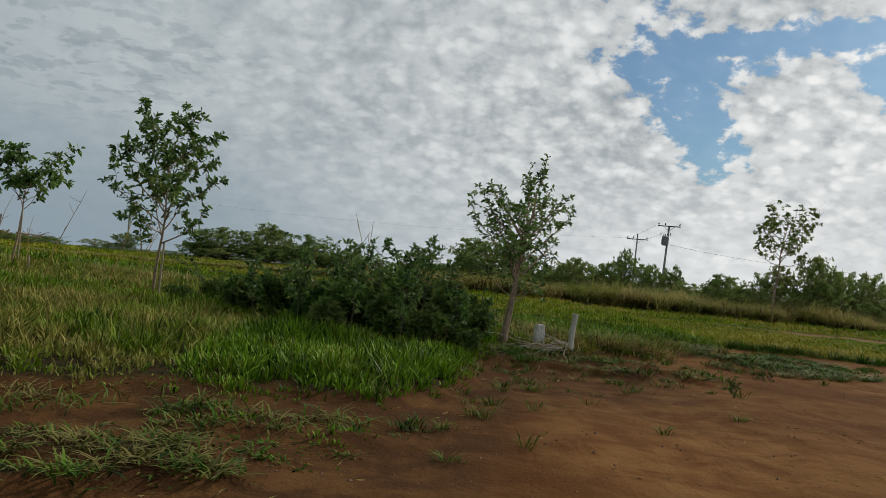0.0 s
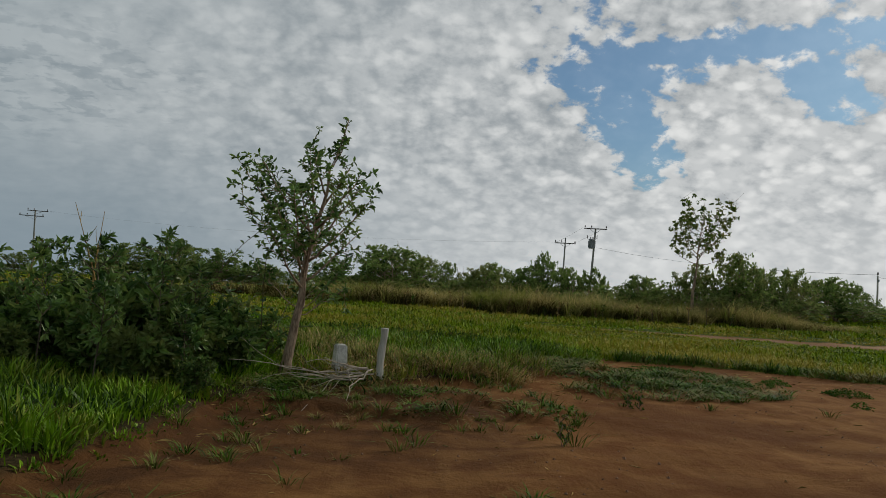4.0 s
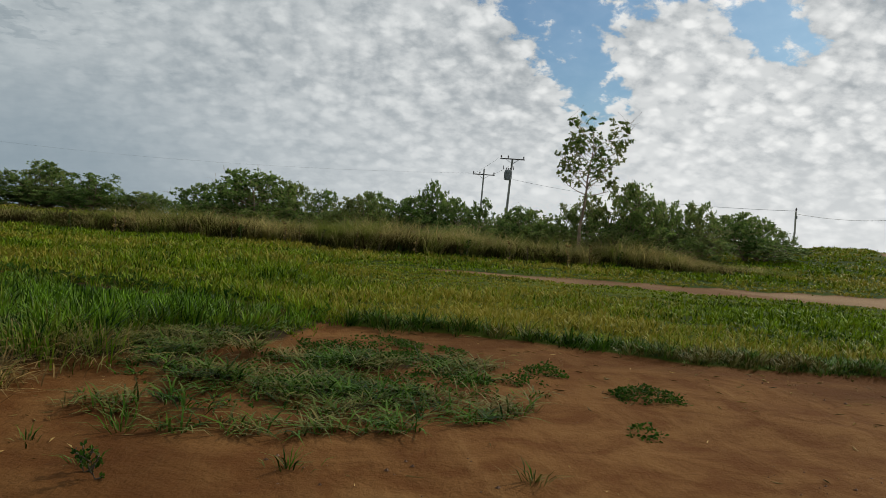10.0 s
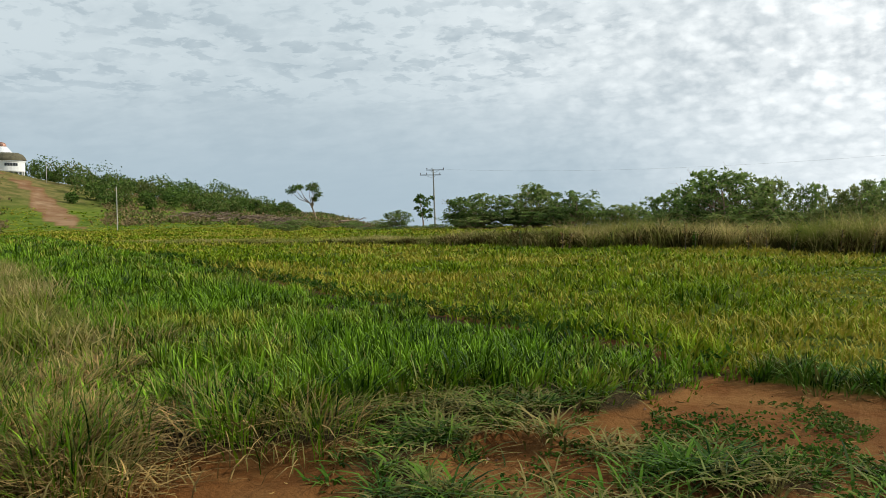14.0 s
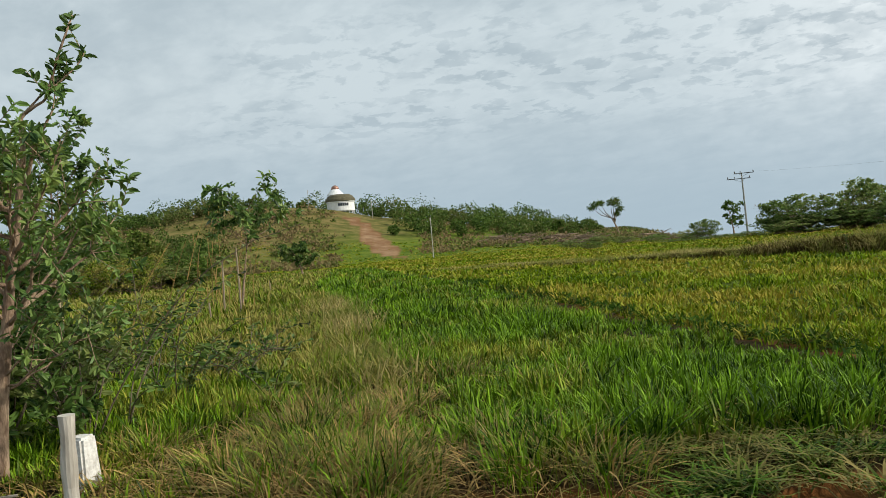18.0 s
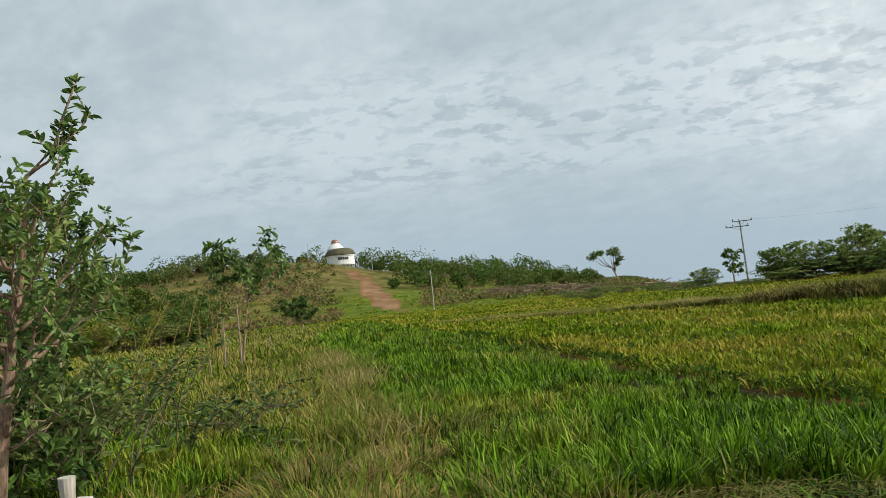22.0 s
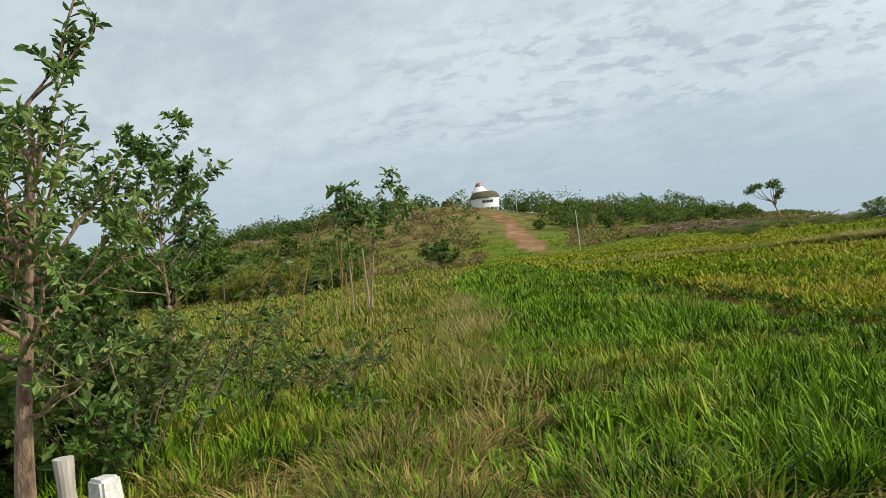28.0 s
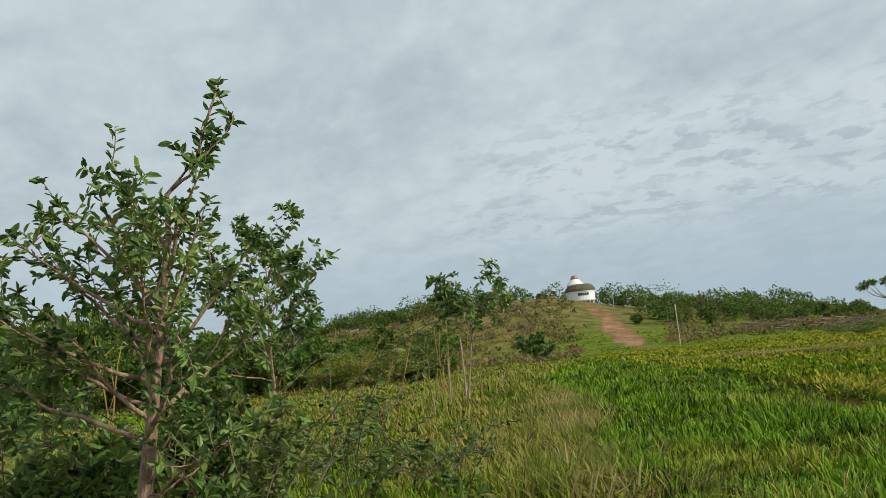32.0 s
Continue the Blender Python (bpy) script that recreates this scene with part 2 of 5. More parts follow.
def ground_material():
    m, g, b = material("soil_and_turf", 0.95)
    where = g.node("ShaderNodeNewGeometry").outputs["Position"]
    zone = g.node("ShaderNodeAttribute")
    zone.attribute_name = "turf"
    zone = zone.outputs["Fac"]
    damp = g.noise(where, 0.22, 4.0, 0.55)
    mid = g.noise(where, 1.7, 5.0, 0.6, 0.5)
    grit = g.noise(where, 28.0, 5.0, 0.7)
    drag = g.noise(g.mapped(where, rot=radians(-31), scale=(2.4, 0.35, 1)), 1.2, 5.0, 0.6, 0.3)
    soil = g.mix(g.span(mid, 0.35, 0.65), (0.128, 0.051, 0.015, 1), (0.196, 0.094, 0.031, 1))
    soil = g.mix(g.span(drag, 0.54, 0.86), soil, (0.258, 0.136, 0.050, 1))
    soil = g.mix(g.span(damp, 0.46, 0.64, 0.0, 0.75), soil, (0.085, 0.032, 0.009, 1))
    # darker soil in a band before the grass edge, fading out towards higher x
    dark_margin = g.node("ShaderNodeAttribute")
    dark_margin.attribute_name = "dark_margin"
    soil = g.mix(g.math("MULTIPLY", dark_margin.outputs["Fac"], g.span(mid, 0.30, 0.66, 1.0, 0.55)), soil, (0.056, 0.026, 0.011, 1))
    soil = g.mix(g.span(grit, 0.60, 0.80), soil, (0.060, 0.028, 0.016, 1))
    # litter below the near grass, its colour darkened for shade between the blades
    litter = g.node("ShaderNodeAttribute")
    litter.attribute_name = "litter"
    shaded_litter = g.mix(g.span(grit, 0.35, 0.65), (0.016, 0.014, 0.006, 1), (0.050, 0.036, 0.017, 1))
    soil = g.mix(g.span(g.math("ADD", litter.outputs["Fac"], g.math("MULTIPLY", g.math("SUBTRACT", mid, 0.5), 1.2)), 0.45, 0.95), soil, shaded_litter)
    dusty = g.node("ShaderNodeAttribute")
    dusty.attribute_name = "dusty"
    soil = g.mix(g.math("MULTIPLY", dusty.outputs["Fac"], 0.75), soil, g.mix(g.span(g.noise(where, 0.16, 5.0, 0.6), 0.36, 0.66), (0.21, 0.120, 0.065, 1), (0.38, 0.265, 0.160, 1)))
    far = g.noise(where, 0.035, 5.0, 0.6)
    # turf colour taken darker so that gaps between blades read as shade
    turf = g.mix(g.span(mid, 0.35, 0.65), (0.016, 0.032, 0.003, 1), (0.044, 0.072, 0.005, 1))
    turf = g.mix(g.span(far, 0.46, 0.66), turf, (0.130, 0.140, 0.016, 1))
    outer = g.node("ShaderNodeAttribute")
    outer.attribute_name = "pasture"
    turf = g.mix(g.math("MULTIPLY", outer.outputs["Fac"], 0.8), turf, g.mix(g.span(g.noise(where, 0.3, 5.0, 0.65), 0.35, 0.65), (0.065, 0.115, 0.012, 1), (0.150, 0.190, 0.026, 1)))
    browned = g.node("ShaderNodeAttribute")
    browned.attribute_name = "browned"
    scrubby = g.mix(g.span(g.noise(where, 0.25, 5.0, 0.65), 0.36, 0.64), (0.080, 0.082, 0.022, 1), (0.210, 0.155, 0.065, 1))
    turf = g.mix(g.math("MULTIPLY", browned.outputs["Fac"], 0.85), turf, scrubby)
    edge = g.span(g.math("ADD", zone, g.math("MULTIPLY", g.math("SUBTRACT", mid, 0.5), 0.5)), 0.35, 0.65)
    distant = g.node("ShaderNodeAttribute")
    distant.attribute_name = "distant"
    plain = g.mix(far, (0.030, 0.050, 0.022, 1), (0.055, 0.080, 0.030, 1))
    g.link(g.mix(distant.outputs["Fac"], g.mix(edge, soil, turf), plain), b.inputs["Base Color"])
    b.inputs["Specular IOR Level"].default_value = 0.04
    lumpy = g.noise(where, 7.0, 5.0, 0.65)
    relief = g.math("ADD", g.math("MULTIPLY", g.math("ADD", g.math("MULTIPLY", grit, 0.6), g.math("MULTIPLY", lumpy, 1.8)), 0.4), g.math("ADD", g.math("MULTIPLY", mid, 1.0), g.math("MULTIPLY", drag, 0.8)))
    bump(g, b, relief, 0.6, 0.06)
    return m


SOIL = ground_material()
GRASS = blade_material("grass_blades", (0.006, 0.028, 0.002), (0.190, 0.345, 0.013), (0.320, 0.295, 0.045), 0.30, through_light=0.07, rough=0.5, clumps=1.2, gloss=0.10)
FIELD = blade_material("field_grass_blades", (0.022, 0.060, 0.002), (0.240, 0.350, 0.010), (0.370, 0.300, 0.042), 0.42, patch=0.13, through_light=0.14, rough=0.55, clumps=0.8, gloss=0.06)
ROUGH = blade_material("rough_grass_blades", (0.013, 0.042, 0.002), (0.190, 0.290, 0.014), (0.310, 0.260, 0.070), 0.45, patch=0.9, through_light=0.12, rough=0.55, gloss=0.08)
LOW = blade_material("trailing_grass_blades", (0.007, 0.028, 0.003), (0.088, 0.185, 0.014), (0.210, 0.170, 0.055), 0.40, patch=1.1, through_light=0.10, rough=0.55, clumps=2.5, gloss=0.06)
DRY = blade_material("dry_grass_blades", (0.190, 0.150, 0.050), (0.600, 0.490, 0.210), (0.170, 0.205, 0.034), 0.46, patch=0.5, through_light=0.5)
# stem colour kept dark brown to act as shade low on the bank
SHADE_BROWN = blade_material("foot_shade_stems", (0.040, 0.027, 0.010), (0.125, 0.088, 0.034), (0.070, 0.075, 0.016), 0.4, patch=0.6, through_light=0.12)
STRAW = blade_material("straw", (0.080, 0.046, 0.018), (0.520, 0.350, 0.125), (0.150, 0.130, 0.042), 0.36, patch=1.5, through_light=0.1)
WEED = blade_material("weed_leaves", (0.016, 0.050, 0.006), (0.070, 0.140, 0.018), (0.110, 0.100, 0.030), 0.3, patch=1.2)
LEAF = blade_material("young_tree_leaves", (0.020, 0.056, 0.013), (0.160, 0.275, 0.062), (0.245, 0.325, 0.080), 0.34, patch=1.4, through_light=0.28, rough=0.42, gloss=0.28)
BUSH = blade_material("shrub_leaves", (0.012, 0.038, 0.008), (0.130, 0.228, 0.046), (0.170, 0.205, 0.055), 0.36, patch=0.7, through_light=0.30, rough=0.45, gloss=0.18)
WOODS = blade_material("woodland_leaves", (0.048, 0.096, 0.024), (0.235, 0.335, 0.085), (0.300, 0.310, 0.110), 0.36, patch=0.12, through_light=0.46, clumps=0.8, gloss=0.10)
BELT = blade_material("wood_leaves", (0.034, 0.076, 0.014), (0.150, 0.235, 0.040), (0.210, 0.220, 0.060), 0.34, patch=0.1, through_light=0.36, clumps=0.5)
CREST = blade_material("crest_leaves", (0.030, 0.064, 0.014), (0.130, 0.205, 0.042), (0.170, 0.170, 0.060), 0.34, patch=0.05, through_light=0.34, clumps=0.3)
SCRUB = blade_material("hill_scrub", (0.035, 0.065, 0.014), (0.150, 0.200, 0.040), (0.250, 0.180, 0.090), 0.48, patch=0.09)
BARK = surface("bark", (0.150, 0.095, 0.060), (0.42, 0.30, 0.20), 7.0, 0.9, fine=45.0, depth=0.025, stretch=(1, 1, 0.3), strength=0.9)
TWIG = surface("grey_twig", (0.065, 0.046, 0.028), (0.150, 0.115, 0.075), 9.0, 0.9)
DEAD_TWIG = surface("bleached_twig", (0.20, 0.165, 0.125), (0.40, 0.35, 0.28), 9.0, 0.9)
PALE_WOOD = surface("weathered_post_wood", (0.34, 0.31, 0.26), (0.58, 0.55, 0.48), 4.0, 0.85, fine=35.0, depth=0.006, stretch=(1, 1, 0.12))
STAKE = surface("stake_wood", (0.22, 0.165, 0.105), (0.42, 0.34, 0.24), 3.0, 0.9, fine=30.0, depth=0.006, stretch=(1, 1, 0.15))
CUT_WOOD = surface("felled_wood", (0.12, 0.078, 0.050), (0.32, 0.23, 0.165), 1.2, 0.9)
CONCRETE = surface("limewashed_concrete", (0.42, 0.40, 0.36), (0.74, 0.73, 0.69), 6.0, 0.9, fine=45.0, depth=0.004)
POLE = surface("pole_concrete", (0.22, 0.21, 0.20), (0.36, 0.35, 0.33), 1.5, 0.9)
DARK_POLE = surface("dark_timber_pole", (0.055, 0.045, 0.04), (0.12, 0.10, 0.085), 2.0, 0.9, stretch=(1, 1, 0.2))
STEEL = surface("galvanised_steel", (0.17, 0.18, 0.19), (0.30, 0.31, 0.32), 5.0, 0.5, 0.6)
PORCELAIN = surface("insulator_porcelain", (0.06, 0.04, 0.035), (0.12, 0.08, 0.06), 8.0, 0.3)
CABLE = surface("cable", (0.05, 0.05, 0.05), (0.10, 0.10, 0.10), 3.0, 0.6)
WHITE = surface("white_painted_wall", (0.68, 0.69, 0.68), (0.82, 0.82, 0.81), 0.8, 0.8)
THATCH = surface("weathered_thatch", (0.06, 0.055, 0.032), (0.13, 0.115, 0.065), 1.5, 0.95, depth=0.05)
COPPER = surface("copper_cap", (0.21, 0.10, 0.07), (0.36, 0.20, 0.14), 1.0, 0.45, 0.4)
GLASS = surface("dark_window_glass", (0.02, 0.025, 0.03), (0.045, 0.05, 0.055), 0.7, 0.12)
STONE = surface("soil_clod", (0.12, 0.06, 0.032), (0.25, 0.145, 0.085), 30.0, 0.95)


# ---- mesh tools ----
def mesh_of(name, verts, faces, mats, smooth=False, index=None):
    """A mesh from arrays: verts (n, 3) and a list of arrays of faces, each of one width."""
    me = bpy.data.meshes.new(name)
    verts = np.asarray(verts, dtype=np.float32)
    me.vertices.add(len(verts))
    me.vertices.foreach_set("co", verts.ravel())
    faces = [np.asarray(f, dtype=np.int32) for f in faces if len(f)]
    loops = np.concatenate([f.ravel() for f in faces])
    sizes = np.concatenate([np.full(len(f), f.shape[1], dtype=np.int32) for f in faces])
    starts = np.concatenate(([0], np.cumsum(sizes)[:-1])).astype(np.int32)
    me.loops.add(len(loops))
    me.loops.foreach_set("vertex_index", loops)
    me.polygons.add(len(sizes))
    me.polygons.foreach_set("loop_start", starts)
    me.polygons.foreach_set("use_smooth", np.full(len(sizes), smooth))
    for m in (mats if isinstance(mats, (list, tuple)) else [mats]):
        me.materials.append(m)
    if index is not None:
        me.polygons.foreach_set("material_index", np.asarray(index, dtype=np.int32))
    me.update(calc_edges=True)
    return me


class Soup:
    """Gathers verts and faces of one mesh."""

    def __init__(self):
        self.v, self.f3, self.f4, self.n = [], [], [], 0

    def add(self, verts, tris=(), quads=()):
        self.v.append(np.asarray(verts, dtype=np.float64).reshape(-1, 3))
        if len(tris):
            self.f3.append(np.asarray(tris) + self.n)
        if len(quads):
            self.f4.append(np.asarray(quads) + self.n)
        self.n += len(self.v[-1])

    def tube(self, pts, radii, sides=6, cap=True):
        pts = np.asarray(pts, dtype=np.float64)
        k = len(pts)
        tang = np.gradient(pts, axis=0)
        tang /= np.linalg.norm(tang, axis=1, keepdims=True) + 1e-9
        ref = np.where(np.abs(tang[:, 2:3]) > 0.9, np.array([[1.0, 0, 0]]), np.array([[0, 0, 1.0]]))
        u = np.cross(tang, ref)
        u /= np.linalg.norm(u, axis=1, keepdims=True) + 1e-9
        w = np.cross(tang, u)
        a = np.linspace(0, 2 * np.pi, sides, endpoint=False)
        ring = (u[:, None] * np.cos(a)[None, :, None] + w[:, None] * np.sin(a)[None, :, None]) * np.asarray(radii)[:, None, None]
        v = (pts[:, None] + ring).reshape(-1, 3)
        i, j = np.meshgrid(np.arange(k - 1), np.arange(sides), indexing="ij")
        j2 = (j + 1) % sides
        q = np.stack([i * sides + j, i * sides + j2, (i + 1) * sides + j2, (i + 1) * sides + j], -1).reshape(-1, 4)
        t = []
        if cap:
            v = np.vstack([v, pts[:1], pts[-1:]])
            for s in range(sides):
                t.append((k * sides, (s + 1) % sides, s))
                t.append((k * sides + 1, (k - 1) * sides + s, (k - 1) * sides + (s + 1) % sides))
        self.add(v, t, q)

    def lathe(self, profile, centre=(0, 0, 0), sides=24):
        """Turns a profile of (radius, z) round the z axis."""
        p = np.asarray(profile, dtype=np.float64)
        a = np.linspace(0, 2 * np.pi, sides, endpoint=False)
        v = np.stack([p[:, None, 0] * np.cos(a), p[:, None, 0] * np.sin(a), np.repeat(p[:, 1:2], sides, 1)], -1).reshape(-1, 3) + centre
        i, j = np.meshgrid(np.arange(len(p) - 1), np.arange(sides), indexing="ij")
        j2 = (j + 1) % sides
        self.add(v, (), np.stack([i * sides + j, i * sides + j2, (i + 1) * sides + j2, (i + 1) * sides + j], -1).reshape(-1, 4))

    def box(self, lo, hi, top=1.0):
        (x0, y0, z0), (x1, y1, z1) = lo, hi
        cx, cy = (x0 + x1) / 2, (y0 + y1) / 2
        c = [(x0, y0, z0), (x1, y0, z0), (x1, y1, z0), (x0, y1, z0)]
        d = [(cx + (x - cx) * top, cy + (y - cy) * top, z1) for x, y, _ in c]
        self.add(c + d, (), [(3, 2, 1, 0), (4, 5, 6, 7), (0, 1, 5, 4), (1, 2, 6, 5), (2, 3, 7, 6), (3, 0, 4, 7)])

    def mesh(self, name, mats, smooth=False):
        faces = [np.concatenate(f) for f in (self.f3, self.f4) if f]
        return mesh_of(name, np.concatenate(self.v), faces, mats, smooth)


def part(name, soup, mat, parent, label="", smooth=False):
    ob = new(name, soup.mesh(name, mat, smooth))
    ob.parent = parent
    return tagged(ob, label)


def thing(name, place, label, category, group="", kind="", turn=0.0):
    ob = new(name)
    ob.matrix_world = pose(*place, 0, 0, turn)
    ob.empty_display_size = 0.2
    return tagged(ob, label, category, group, kind)


LATTICE = np.random.RandomState(7).rand(64, 64)


def vnoise(x, y, size, shift=0):
    """Smooth random values between 0 and 1 over the plan, with bumps of that size."""
    u, v = np.asarray(x, dtype=np.float64) / size + 17.3 * shift, np.asarray(y, dtype=np.float64) / size + 5.7 * shift
    i, j = np.floor(u).astype(int), np.floor(v).astype(int)
    a, b = u - i, v - j
    a, b = a * a * (3 - 2 * a), b * b * (3 - 2 * b)
    at = lambda p, q: LATTICE[p % 64, q % 64]
    return (at(i, j) * (1 - a) + at(i + 1, j) * a) * (1 - b) + (at(i, j + 1) * (1 - a) + at(i + 1, j + 1) * a) * b


def smooth(v, a, b):
    t = np.clip((np.asarray(v, dtype=np.float64) - a) / (b - a), 0, 1)
    return t * t * (3 - 2 * t)


# ---- the lie of the land ----
OX, OY = 8.8, 14.1          # where the road meets the field's corner
EDGE_X = [-40, -9, -3.8, -3.0, -1.9, -1.15, -0.4, 0.1, 0.5, 0.8, 1.3, 2.7, 4.2, 5.0, 5.7, 6.4, 7.2, 7.75, 9.4, 10.8, 12.6, 14.4, 17.4, 24, 40]
EDGE_Y = [3.0, 6.0, 7.5, 8.2, 7.3, 7.8, 8.0, 8.9, 11.0, 13.1, 14.6, 15.8, 16.8, 17.5, 18.4, 19.5, 21.0, 22.3, 21.9, 21.4, 20.5, 20.2, 20.0, 20.6, 24.0]


def polar(x, y):
    dx, dy = np.asarray(x, dtype=np.float64) - OX, np.asarray(y, dtype=np.float64) - OY
    return np.degrees(np.arctan2(dx, dy)), np.hypot(dx, dy)


def spot(azimuth, distance):
    a = radians(azimuth)
    return OX + distance * math.sin(a), OY + distance * math.cos(a)


def hill_road(x, y):
    """1 on the bare road that climbs the hill, 0 off it."""
    az, d = polar(x, y)
    mid = np.interp(d, [54, 105, 138, 155, 170, 191, 205, 216, 228, 238, 250, 262], [-45.0, -47.4, -49.4, -50.3, -51.1, -52.15, -52.45, -52.75, -53.5, -54.4, -56.2, -57.6])
    half = np.interp(d, [54, 105, 145, 166, 178, 192, 210, 240, 262], [0.12, 0.2, 0.45, 0.8, 1.0, 0.9, 0.65, 0.42, 0.35])
    ragged = (vnoise(x, y, 3.0, 61) - 0.5) * 0.45 * smooth(d, 140, 170)
    return smooth(half * 1.35 + ragged - np.abs(az - mid), 0.0, 0.5) * (0.45 * smooth(d, 60, 120) + 0.55 * smooth(d, 148, 186)) * (1 - smooth(d, 262, 268))


def far_track(x, y):
    """1 on the track between the field and the bank."""
    x, y = np.asarray(x, dtype=np.float64), np.asarray(y, dtype=np.float64)
    mid = np.interp(x, [8, 14, 20, 27, 34, 46], [36.3, 35.2, 34.2, 33.4, 32.5, 30])
    half = np.interp(x, [9, 14, 20, 30, 40], [0.2, 1.0, 1.5, 2.3, 4.5])
    run = smooth(half * 1.3 - np.abs(y - mid), 0.0, 0.5)
    mid2 = np.interp(y, [33, 38, 46, 53, 62, 80], [29.5, 32.4, 38.2, 42.3, 47.5, 60])
    ruts = 0.15 + 0.6 * smooth(vnoise(x, y, 1.6, 62), 0.3, 0.55)
    up = smooth(2.6 - np.abs(x - mid2), 0.0, 1.2) * smooth(y, 31, 35) * ruts
    return np.maximum(run, up) * smooth(x, 8.5, 11)


def turf_at(x, y):
    """1 where grass covers the ground, 0 on bare earth."""
    x, y = np.asarray(x, dtype=np.float64), np.asarray(y, dtype=np.float64)
    wob = (vnoise(x, y, 1.1, 1) - 0.5) * 1.1 + (vnoise(x, y, 0.35, 2) - 0.5) * 0.5
    firm = smooth(x, 6.5, 8.5)
    g = smooth((y - np.interp(x, EDGE_X, EDGE_Y)) * (1 + 1.5 * firm) + wob * (1 - 0.3 * firm + 1.1 * (1 - smooth(x, 0.5, 3.0))), -0.35 - 0.5 * (1 - smooth(x, 0.5, 3.0)), 0.45 + 0.8 * (1 - smooth(x, 0.5, 3.0)))
    clumps = smooth(vnoise(x, y, 0.7, 21) + 0.6 * (vnoise(x, y, 0.3, 22) - 0.5), 0.40, 0.62)
    creeping = smooth(1.15 - np.hypot((x - 7.4) / 2.1, (y - 18.4) / 2.0) + wob * 0.25, 0, 0.5) * 0.85 * clumps
    verge = smooth(1.1 - np.hypot((x + 2.3) / 2.0, (y - 5.5) / 1.3) + wob * 0.6, 0, 0.6) * 0.7 * clumps
    corner = smooth(1.0 - np.hypot((x - 3.0) / 2.2, (y - 14.6) / 1.5) + wob * 0.3, 0, 0.4) * 0.6 * clumps
    g = np.maximum(np.maximum(g, creeping), np.maximum(verge, corner))
    return np.clip(g - far_track(x, y) - hill_road(x, y), 0, 1)


def land(x, y):
    """Height of the ground."""
    x, y = np.asarray(x, dtype=np.float64), np.asarray(y, dtype=np.float64)
    az, d = polar(x, y)
    z = -1.3 * smooth(d, 35, 160) - 6.0 * smooth(d, 320, 900) - 0.032 * np.maximum(0.0, d - 118) * smooth(az, -35, -29)
    crest = 17.5 * np.exp(-((az + 61.0) / np.where(az > -61.0, 16.0, 20.0)) ** 2)
    z = z + crest * smooth(d, 150, 268) * (1 - 0.55 * smooth(d, 300, 520))
    z = z + smooth(d, 150, 230) * (1 - smooth(d, 260, 330)) * (vnoise(x, y, 22, 3) - 0.5) * 2.0
    z = z + 2.1 * np.exp(-((d - 66) / 20) ** 2) * smooth(az, 10, 44) * (1 - smooth(az, 80, 120))
    z = z - 0.38 * np.exp(-((az - 39.6) / 1.9) ** 2) * smooth(d, 40, 52) * (1 - smooth(d, 90, 120))
    z = z + 0.16 * turf_at(x, y) * (1 - smooth(d, 30, 60)) * np.where(x < 7, 1.0, 0.4)
    z = z + 0.22 * np.exp(-(((y - 45.8) / 1.6) ** 2)) * smooth(x, -18, 0) * (1 - smooth(x, 20, 26))
    near = 1 - smooth(d, 25, 45)
    bare = 1 - turf_at(x, y)
    z = z + near * bare * ((vnoise(x, y, 1.6, 4) - 0.5) * 0.09 + (vnoise(x, y, 0.5, 5) - 0.5) * 0.035)
    return z + near * (1 - bare) * (vnoise(x, y, 0.8, 6) - 0.5) * 0.06


def on_land(x, y, sink=0.0):
    return (x, y, float(land(x, y)) - sink)


def field_line(x):
    """The old wheel line that parts the lush verge from the field."""
    return np.interp(x, [-60, -30, -6.6, 0.1, 3.4, 5.5, 8.0, 8.6], [66, 46, 30.7, 26.4, 24.4, 23.3, 22.3, 19.0])


def verge_line(x):
    """The seam between the rough verge with the planted row and the lush grass."""
    return np.interp(x, [-60, -20, -11.4, -1.3, 3.5, 5.0], [62, 33, 28.2, 22.0, 19.0, 17.6])


